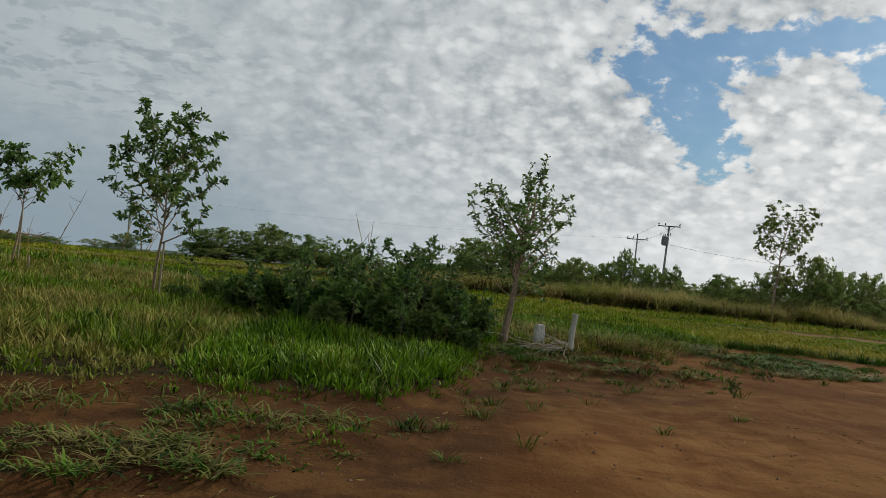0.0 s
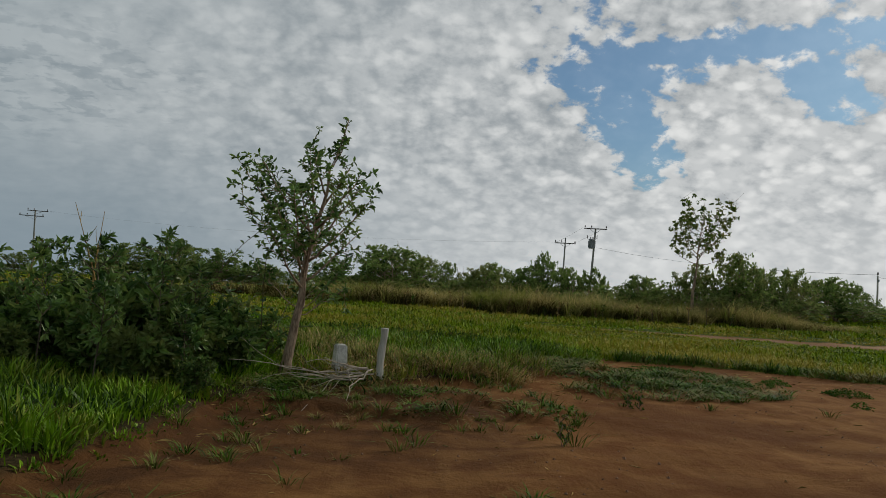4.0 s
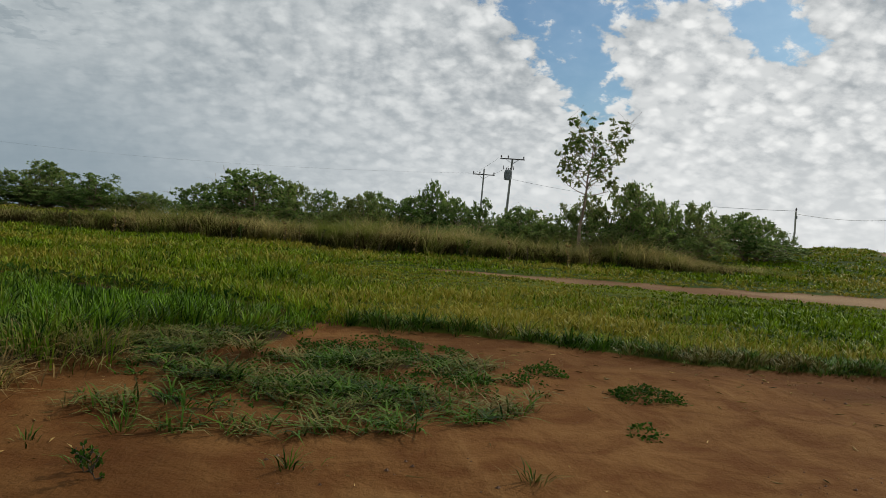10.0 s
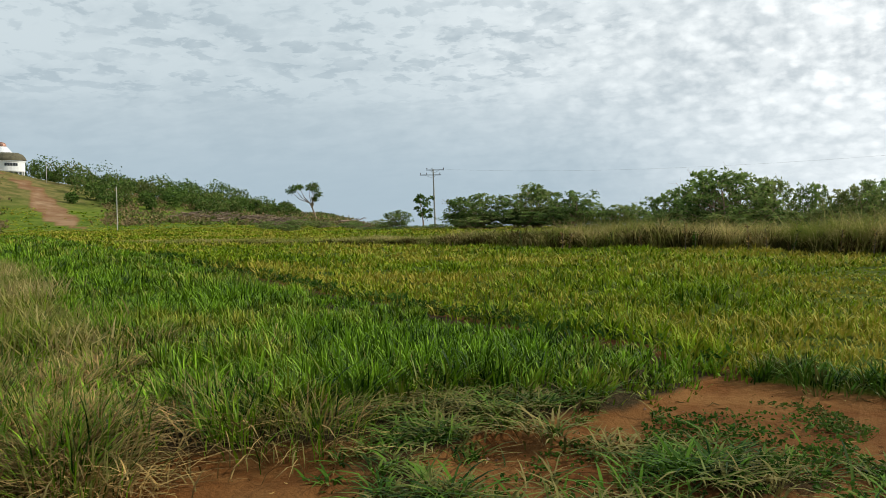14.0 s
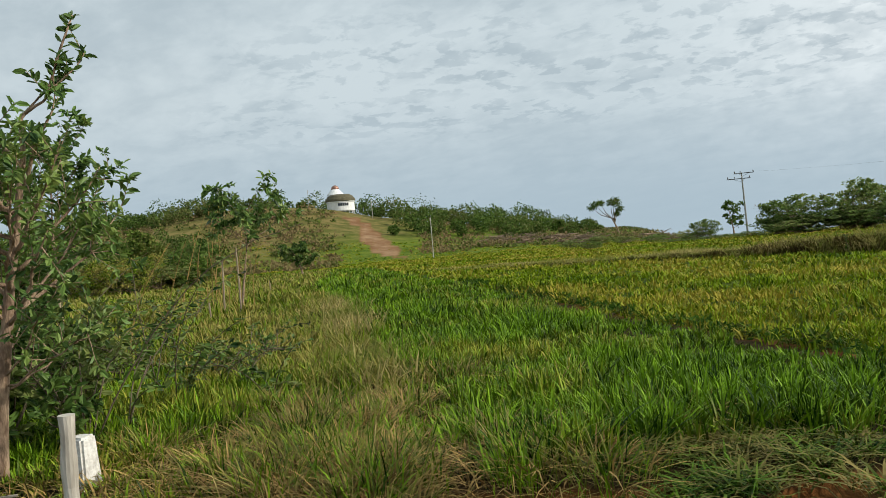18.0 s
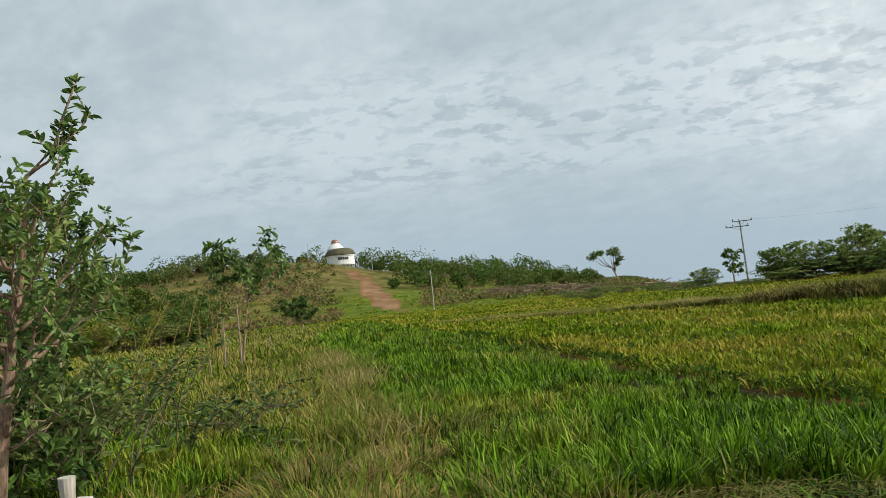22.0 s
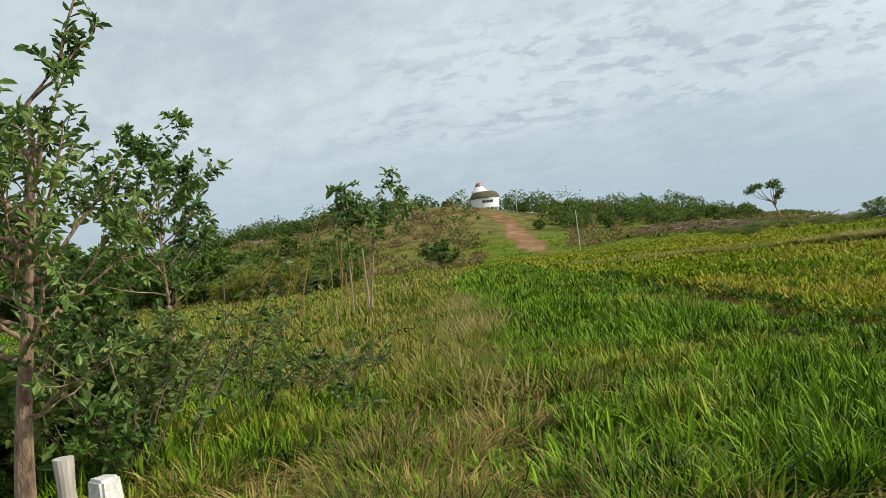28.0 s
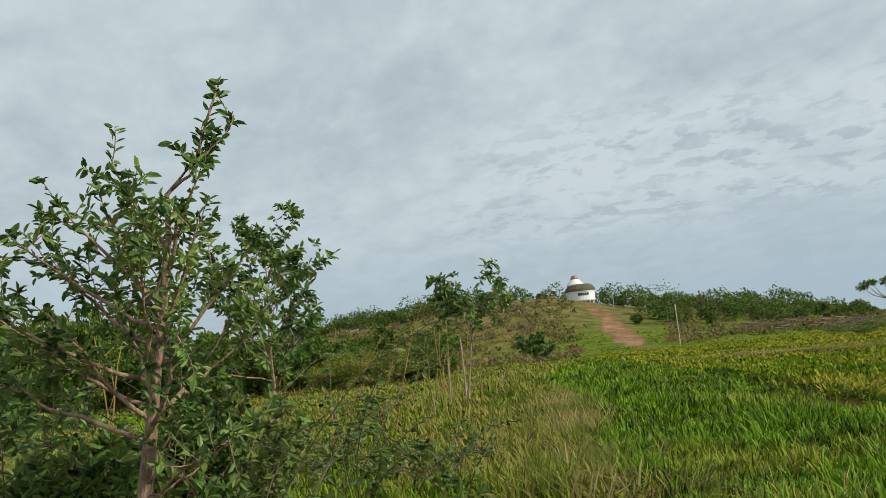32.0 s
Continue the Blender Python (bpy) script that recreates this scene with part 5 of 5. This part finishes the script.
light_pole(spot(-56.65, 250), 5.4, "pale slim pole on the crest of the hill")
wire("cable", (PA[0] + 0.4, PA[1] - 0.5, 6.5), (FP[0], FP[1], 4.1), 0.6)
wire("cable", (FP[0], FP[1], 3.9), (60.5, 70.6, 6.2), 0.9)
wire("cable", (PC[0] + 1.5, PC[1], 8.3), (26.15, 111.4, 7.6), 1.2, 0.006)
wire("cable", (PA[0] + 1.2, PA[1], 8.8), (PB[0] + 1.2, PB[1], 7.5), 0.1)
wire("cable", (PA[0] - 1.2, PA[1], 8.8), (PB[0] - 1.2, PB[1], 7.5), 0.1)


# ---- the white round house on the hill ----
def build_hill_house():
    x, y = spot(-54.45, 254)
    z = 13.4
    root = thing("round_house", (x, y, z), "white round hilltop house with thatched roof and domed white lantern", "house", turn=54.5)
    s = Soup()
    s.lathe([(4.2, -0.2), (4.3, 0.0), (4.3, 2.5), (4.5, 2.55), (4.5, 2.8), (4.2, 2.85)], sides=28)
    wall = part("wall", s, WHITE, root, "white painted curved wall")
    s = Soup()
    for k in range(5):
        a0, a1 = radians(-100 + k * 9), radians(-100 + k * 9 + 7.6)
        b = [(4.36 * math.cos(a), 4.36 * math.sin(a), zz) for a, zz in ((a0, 1.35), (a1, 1.35), (a1, 2.15), (a0, 2.15))]
        c = [(4.2 * math.cos(a), 4.2 * math.sin(a), zz) for a, zz in ((a0, 1.35), (a1, 1.35), (a1, 2.15), (a0, 2.15))]
        s = Soup()
        s.add(b + c, (), [(0, 1, 2, 3), (0, 4, 5, 1), (1, 5, 6, 2), (2, 6, 7, 3), (3, 7, 4, 0)])
        part("window_pane", s, GLASS, wall, "dark glass pane")
    for k in range(12):
        a = radians(-150 + k * 20)
        s = Soup()
        px_, py_ = 4.0 * math.cos(a), 4.0 * math.sin(a)
        s.tube([(px_, py_, float(land(x, y)) - z - 1.6), (px_, py_, 0.0)], [0.16, 0.16], 8)
        part("pillar", s, WHITE, root)
    s = Soup()
    s.lathe([(4.4, 2.8), (4.75, 2.95), (4.6, 3.5), (3.9, 4.5), (2.9, 5.0), (2.4, 5.05)], sides=28)
    part("roof", s, THATCH, root, "weathered brown thatched roof")
    s = Soup()
    s.lathe([(2.7, 4.9), (2.6, 5.2), (2.0, 5.9), (1.5, 6.5), (1.2, 6.8)], (-1.3, 0.6, 0), sides=24)
    lantern = part("lantern", s, WHITE, root, "white conical lantern")
    s = Soup()
    s.lathe([(1.25, 6.75), (1.25, 7.0), (1.05, 7.5), (0.7, 7.85), (0.3, 8.02), (0.0, 8.06)], (-1.3, 0.6, 0), sides=20)
    part("cap", s, COPPER, lantern, "copper-brown domed cap")


build_hill_house()


# ---- the verge: post, marker, stakes, dead stems and fallen branches ----
def build_verge():
    rng = np.random.RandomState(23)
    root = thing("wooden_post", on_land(2.64, 15.98, 0.1), "pale weathered round wooden post leaning slightly by the roadside", "post")
    s = Soup()
    f = np.linspace(0, 1, 9)
    s.tube(np.stack([0.05 * f + 0.008 * np.sin(f * 9), 0.0 * f, f * 0.84], -1), 0.058 + 0.006 * np.sin(f * 14) - 0.004 * f, 14)
    part("shaft", s, PALE_WOOD, root, smooth=False)
    marker = thing("boundary_marker", on_land(2.05, 16.27, 0.08), "chipped whitewashed concrete boundary marker standing in dead grass", "marker", turn=28)
    bm = bmesh.new()
    bmesh.ops.create_cube(bm, size=1.0)
    for v in bm.verts:
        k = 0.75 if v.co.z > 0 else 1.0
        v.co = Vector((v.co.x * 0.21 * k, v.co.y * 0.21 * k, (v.co.z + 0.5) * 0.5))
    bmesh.ops.bevel(bm, geom=list(bm.edges), offset=0.018, segments=2, affect="EDGES")
    for v in bm.verts:
        v.co += Vector((noise.noise(v.co * 9), noise.noise(v.co * 9 + Vector((3, 1, 2))), noise.noise(v.co * 9 + Vector((7, 5, 1))))) * 0.012
    me = bpy.data.meshes.new("block")
    bm.to_mesh(me)
    bm.free()
    me.materials.append(CONCRETE)
    block = new("block", me)
    block.parent = marker
    # stakes of the young trees
    for x, y, h, lx in ((-13.7, 26.2, 2.0, 0.0), (-14.4, 26.0, 1.7, 0.14), (-6.5, 18.8, 1.3, 0.02), (-23.82, 33.16, 0.55, 0.0), (-12.5, 24.6, 0.5, -0.03)):
        root = thing("wooden_stake", on_land(x, y, 0.1), "thin pale wooden stake in the long grass", "stake", "stakes of the young trees")
        s = Soup()
        s.tube([(0, 0, 0), (lx * 0.5, 0.01, h * 0.5), (lx, 0, h + 0.1)], [0.03, 0.028, 0.025], 8)
        part("shaft", s, STAKE, root)
    # tall dead stems
    for x, y, h in ((-18.5, 27.3, 2.2), (-17.6, 27.6, 2.9), (-17.1, 27.2, 2.5), (-16.6, 27.8, 3.4), (-16.0, 27.0, 2.0), (-15.2, 27.5, 2.7), (-19.4, 27.0, 1.8), (-9.0, 22.0, 3.0), (-8.2, 21.4, 2.4), (-20.6, 28.5, 2.3), (-15.6, 26.6, 4.2), (-16.9, 26.9, 3.8), (-18.0, 28.3, 3.2), (-14.9, 25.4, 2.6), (-12.9, 25.2, 2.0), (-1.5, 15.7, 2.3), (-1.15, 15.9, 2.4), (-2.6, 16.2, 1.9), (-9.6, 19.6, 2.6), (-7.6, 20.4, 2.4)):
        root = thing("dead_stem", on_land(x, y, 0.05), "tall thin bare dead stem standing in the grass", "plant stem", "dead stems")
        s = Soup()
        bend = rng.uniform(0.0, 0.09)
        p = limb((0, 0, 0), (rng.normal() * 0.12, rng.normal() * 0.12, 1), h, 0.04, rng, 8, 0.0)
        p += np.linspace(0, 1, 9)[:, None] ** 2 * np.array([[0.5, 1.0, -0.3]]) * bend * h * 3
        s.tube(p, np.linspace(0.016, 0.004, 9), 5)
        part("stalk", s, STRAW, root)
        for _ in range(4):
            s = Soup()
            i = rng.randint(3, 8)
            s.tube(limb(p[i], rng.normal(size=3) + np.array([0, 0, 1.0]), h * 0.12, 0.1, rng, 3), [0.006, 0.005, 0.004, 0.003], 4, False)
            part("twig", s, STRAW, root)
    # fallen branches at the edge of the earth
    root = thing("fallen_branches", on_land(2.2, 15.2), "bleached bare fallen branches on the red earth", "branches")
    for k in range(17):
        s = Soup()
        a = radians(rng.uniform(190, 258))
        p = limb((rng.uniform(0.0, 0.4), rng.uniform(0.2, 0.6), rng.uniform(0.05, 0.25)), (math.cos(a), math.sin(a), rng.uniform(-0.05, 0.1)), rng.uniform(1.0, 2.5), 0.16, rng, 7, -0.03)
        for q in p:
            q[2] = max(q[2], float(land(2.2 + q[0], 15.2 + q[1]) - land(2.2, 15.2)) + 0.012)
        s.tube(p, np.linspace(rng.uniform(0.006, 0.013), 0.003, 8), 5)
        part("branch", s, DEAD_TWIG, root)


build_verge()


def build_thatch_and_weeds():
    """Dead grass by the marker, creeping weeds and tufts on the earth, clods and straw."""
    rng = np.random.RandomState(31)
    n = 5200
    x = 3.9 + rng.normal(size=n) * 1.2
    y = 17.35 + 0.55 * (4.0 - x) + rng.normal(size=n) * 0.5
    near_post = rng.rand(n) < 0.16
    x, y = np.where(near_post, 2.2 + rng.normal(size=n) * 0.7, x), np.where(near_post, 16.4 + rng.normal(size=n) * 0.45, y)
    keep = (y > np.interp(x, EDGE_X, EDGE_Y) - 0.35)
    x, y = x[keep], y[keep]
    grass_object("dead_grass", x, y, rng.uniform(0.12, 0.34, len(x)), rng.uniform(0.009, 0.018, len(x)), rng.uniform(0.5, 1.9, len(x)), STRAW, "matted straw-coloured dead grass round the marker post", rng)
    for cx, cy, k in ((4.2, 17.5, 260), (3.3, 17.9, 260), (4.9, 18.4, 160), (2.9, 17.1, 200), (5.4, 18.6, 120), (2.2, 18.3, 220), (4.6, 17.2, 260), (3.7, 17.0, 260), (3.4, 17.5, 260), (2.5, 18.0, 260), (3.9, 17.9, 220), (1.7, 18.7, 200), (1.6, 17.0, 160), (5.0, 20.1, 100), (2.4, 19.3, 200), (1.1, 18.5, 180), (0.3, 19.9, 160), (3.0, 20.7, 120), (-0.8, 20.9, 160), (1.6, 20.6, 140), (4.1, 18.9, 220), (2.7, 18.6, 200)):
        k = int(k * 2.0)
        bx, by = rng.normal(size=k) * 0.19, rng.normal(size=k) * 0.19
        base = np.stack([bx, by, land(cx + bx, cy + by) - land(cx, cy) - 0.01], -1)
        root = thing("straw_tussock", on_land(cx, cy), "yellowed straw tussock among the green grass", "grass tussock", "straw tussocks")
        for name, pick, mat, label, lean in (("dead_leafage", slice(0, None, 2), STRAW, "matted brown dead blades", (0.7, 2.0)), ("yellowed_leafage", slice(1, None, 4), DRY, "upright yellowed blades", (0.2, 1.2)), ("green_leafage", slice(3, None, 4), GRASS, "green blades", (0.2, 1.1))):
            b0 = base[pick]
            m = len(b0)
            v, tri, q = blades(b0, rng.uniform(0.20, 0.46, m), rng.uniform(0.007, 0.015, m), np.arctan2(b0[:, 1], b0[:, 0]) + rng.normal(size=m) * 0.7, rng.uniform(*lean, m), rng, True)
            leafage = new(name, mesh_of(name, v, [tri, q], mat))
            leafage.parent = root
            tagged(leafage, label, kind="stuff")
    n = 2600
    x = rng.uniform(-14, 1.5, n)
    y = verge_line(x) + rng.normal(size=n) * 0.5 - 0.3
    keep = rng.rand(n) < smooth(vnoise(x, y, 1.6, 31), 0.25, 0.6)
    x, y = x[keep], y[keep]
    grass_object("seeding_grass", x, y, rng.uniform(0.32, 0.6, len(x)), rng.uniform(0.012, 0.026, len(x)), rng.uniform(0.3, 1.2, len(x)), DRY, "pale seeding grass along the verge", rng)
    # trailing grass on the earth before the lush edge
    n = 17000
    a, rr = rng.uniform(0, 2 * np.pi, n), np.sqrt(rng.rand(n)) * 1.15
    x, y = 7.2 + 2.5 * rr * np.cos(a), 18.5 + 1.9 * rr * np.sin(a)
    edge = rng.rand(n) < 0.3
    x = np.where(edge, rng.uniform(-4.0, 7.0, n), x)
    y = np.where(edge, np.interp(x, EDGE_X, EDGE_Y) - np.abs(rng.normal(size=n)) * 0.5 + 0.3, y)
    bunch = vnoise(x, y, 0.8, 41) + 0.7 * (vnoise(x, y, 0.28, 42) - 0.5)
    keep = rng.rand(n) < smooth(bunch, 0.52, 0.74) * np.where(edge & (x < 0.5), 0.55, 1.0)
    x, y = x[keep], y[keep]
    grass_object("trailing_grass", x, y, rng.uniform(0.10, 0.30, len(x)), rng.uniform(0.010, 0.022, len(x)), rng.uniform(0.8, 2.1, len(x)), LOW, "flattened dark green grass trailing over the bare earth", rng)
    # creeping weeds
    s = Soup()
    for cx, cy, r, k in ((8.4, 20.2, 1.1, 5200), (8.7, 19.3, 0.8, 2200), (7.7, 19.3, 0.8, 1500), (7.0, 17.8, 0.9, 1000), (8.9, 18.2, 0.7, 1000), (11.17, 18.36, 0.40, 1100), (10.3, 19.3, 0.26, 380), (9.9, 18.7, 0.3, 420), (10.6, 16.9, 0.2, 200), (3.3, 14.6, 0.5, 160), (-1.2, 6.4, 0.5, 200)):
        r2, a = r * np.sqrt(rng.rand(k)), rng.uniform(0, 2 * np.pi, k)
        r2 = r2 * (0.75 + 0.7 * vnoise(cx + np.cos(a) * 0.8, cy + np.sin(a) * 0.8, 0.45, 71))
        px_, py_ = cx + r2 * np.cos(a), cy + r2 * np.sin(a)
        keep = rng.rand(k) < smooth(vnoise(px_, py_, 0.3, 72) + 0.5 * (vnoise(px_, py_, 0.12, 73) - 0.5), 0.28, 0.58)
        px_, py_, r2, k = px_[keep], py_[keep], r2[keep], int(keep.sum())
        at = np.stack([px_, py_, land(px_, py_) + rng.uniform(0.01, 0.13, k) * (1.2 - r2 / r)], -1)
        leaf_batch(s, at, rng.normal(size=(k, 3)) * np.array([1, 1, 0.35]) + np.array([0, 0, 0.2]), rng.uniform(0.02, 0.055, k), 0.32, rng)
    tagged(new("creeping_weeds", s.mesh("creeping_weeds", WEED)), "low creeping dark green weeds on the bare earth", "weeds", kind="stuff")
    # tufts on the earth
    tufts = [(4.75, 12.5, 0.32), (9.17, 15.37, 0.16), (2.9, 12.0, 0.22), (1.2, 9.3, 0.25), (0.6, 8.6, 0.22), (2.0, 10.4, 0.2), (1.9, 12.6, 0.2), (3.6, 13.6, 0.28), (0.2, 10.6, 0.25), (-0.6, 9.0, 0.25), (1.5, 14.0, 0.25), (6.2, 16.4, 0.22), (5.0, 15.6, 0.2), (4.4, 14.6, 0.2), (2.6, 9.0, 0.16), (7.5, 15.6, 0.15), (3.9, 10.2, 0.14), (0.9, 7.4, 0.2)]
    while len(tufts) < 100:
        x0, y0 = rng.uniform(-1.5, 7.0), rng.uniform(6.5, 17.0)
        back = float(np.interp(x0, EDGE_X, EDGE_Y)) - y0
        if 0.2 < back < 4.5 and rng.rand() < 1.1 - back * 0.22:
            tufts.append((x0, y0, rng.uniform(0.08, 0.2)))
    for x0, y0, h in tufts:
        k = int(rng.randint(14, 46))
        a = rng.uniform(0, 2 * np.pi, k)
        rr = np.abs(rng.normal(size=k)) * 0.07
        bx, by = rr * np.cos(a), rr * np.sin(a)
        base = np.stack([bx, by, land(x0 + bx, y0 + by) - land(x0, y0) - 0.01], -1)
        v, t, q = blades(base, h * rng.uniform(0.5, 1.3, k), rng.uniform(0.007, 0.014, k), a, rng.uniform(0.5, 1.5, k), rng)
        root = thing("grass_tuft", on_land(x0, y0), "small green tuft of grass on bare red earth", "grass tuft", "tufts on the earth")
        leafage = new("leafage", mesh_of("leafage", v, [t, q], LOW))
        leafage.parent = root
        tagged(leafage, kind="stuff")
    # clods, straw and dead leaves on the road
    s = Soup()
    n = 5000
    x, y = rng.uniform(-3, 20, n), rng.uniform(3, 21, n)
    bunch = vnoise(x, y, 1.8, 15) > 0.5
    x, y = x[bunch], y[bunch]
    keep = turf_at(x, y) < 0.3
    for px_, py_ in zip(x[keep], y[keep]):
        r = abs(rng.normal()) * 0.008 + 0.004
        z = float(land(px_, py_))
        v = np.array([(0, 0, 1), (1, 0, 0.2), (0.2, 1, 0.1), (-1, 0.1, 0.2), (0, -1, 0.15), (0, 0, -0.6)]) * r * rng.uniform(0.6, 1.3, (6, 3)) + np.array([px_, py_, z])
        s.add(v, [(0, 1, 2), (0, 2, 3), (0, 3, 4), (0, 4, 1), (5, 2, 1), (5, 3, 2), (5, 4, 3), (5, 1, 4)])
    tagged(new("soil_clods", s.mesh("soil_clods", STONE)), "small red-brown clods of earth scattered over the road", "soil clods", kind="stuff")
    n = 3600
    x, y = rng.uniform(-3, 16, n), rng.uniform(4, 22, n)
    keep = (turf_at(x, y) < 0.5) & (rng.rand(n) < 0.15 + 0.85 * (y > np.interp(x, EDGE_X, EDGE_Y) - 3.0))
    x, y = x[keep], y[keep]
    s = Soup()
    at = np.stack([x, y, land(x, y) + 0.008], -1)
    leaf_batch(s, at, rng.normal(size=(len(x), 3)) * np.array([1, 1, 0.06]), rng.uniform(0.04, 0.16, len(x)), 0.05, rng)
    tagged(new("straw_litter", s.mesh("straw_litter", STRAW)), "scattered pale straw and dead leaves on the earth", "litter", kind="stuff")


build_thatch_and_weeds()


def build_bank_weeds():
    """Grey spiky weeds that stand before the dry bank, and the leafy weed on the road."""
    rng = np.random.RandomState(41)
    for i in range(22):
        x = -2.0 + i * 1.05 + rng.uniform(-0.5, 0.5)
        y = 43.6 + rng.uniform(-0.7, 0.5)
        root = thing("spiky_weed", on_land(x, y, 0.03), "grey-green spiky weed standing before the dry bank", "weed", "weeds before the bank")
        h = rng.uniform(0.4, 1.0)
        s = Soup()
        p = limb((0, 0, 0), (rng.normal() * 0.1, rng.normal() * 0.1, 1), h, 0.04, rng, 5, 0.0)
        s.tube(p, np.linspace(0.02, 0.008, 6), 5)
        part("stem", s, TWIG, root)
        s = Soup()
        k = 34
        f = rng.uniform(0.15, 1.0, k)
        a = rng.uniform(0, 2 * np.pi, k)
        at = np.stack([np.interp(f, np.linspace(0, 1, 6), p[:, c]) for c in range(3)], -1)
        leaf_batch(s, at, np.stack([np.cos(a), np.sin(a), np.full(k, 0.5)], -1), rng.uniform(0.08, 0.17, k), 0.2, rng)
        part("leaves", s, STRAW if i % 3 else WEED, root)
    grown_tree("leafy_weed", (4.72, 12.45), "small upright weed with dry lower leaves on the bare earth", "weed", 163, 0.34, 0.005, 0.1, 0.4, 6, 2, 3, 0.04, 0.3, mat=WEED, bark=TWIG, stems=2)
    grown_tree("leafy_weed", (6.3, 15.3), "small upright weed with dry lower leaves on the bare earth", "weed", 164, 0.24, 0.005, 0.1, 0.4, 6, 2, 3, 0.04, 0.3, mat=WEED, bark=TWIG, stems=2)
    grown_tree("leafy_weed", (-3.7, 5.9), "broad-leaved weed at the edge of the road", "weed", 165, 0.9, 0.012, 0.2, 0.4, 9, 3, 6, 0.12, 0.3, mat=BUSH, bark=TWIG, stems=2)


build_bank_weeds()


def build_line_weeds():
    """Dark leafy growth along the old wheel line."""
    rng = np.random.RandomState(52)
    s = Soup()
    n = 3200
    x = rng.uniform(-14, 7.8, n)
    y = field_line(x) + 0.42 + rng.normal(size=n) * 0.16
    h = rng.uniform(0.02, 0.15, n) * (0.4 + vnoise(x, y, 0.6, 33))
    at = np.stack([x, y, land(x, y) + h], -1)
    leaf_batch(s, at, rng.normal(size=(n, 3)) * np.array([1, 1, 0.6]) + np.array([0, 0, 0.4]), rng.uniform(0.06, 0.15, n), 0.2, rng)
    tagged(new("line_weeds", s.mesh("line_weeds", WEED)), "dark green leafy weeds along the old wheel line", "weeds", kind="stuff")


build_line_weeds()
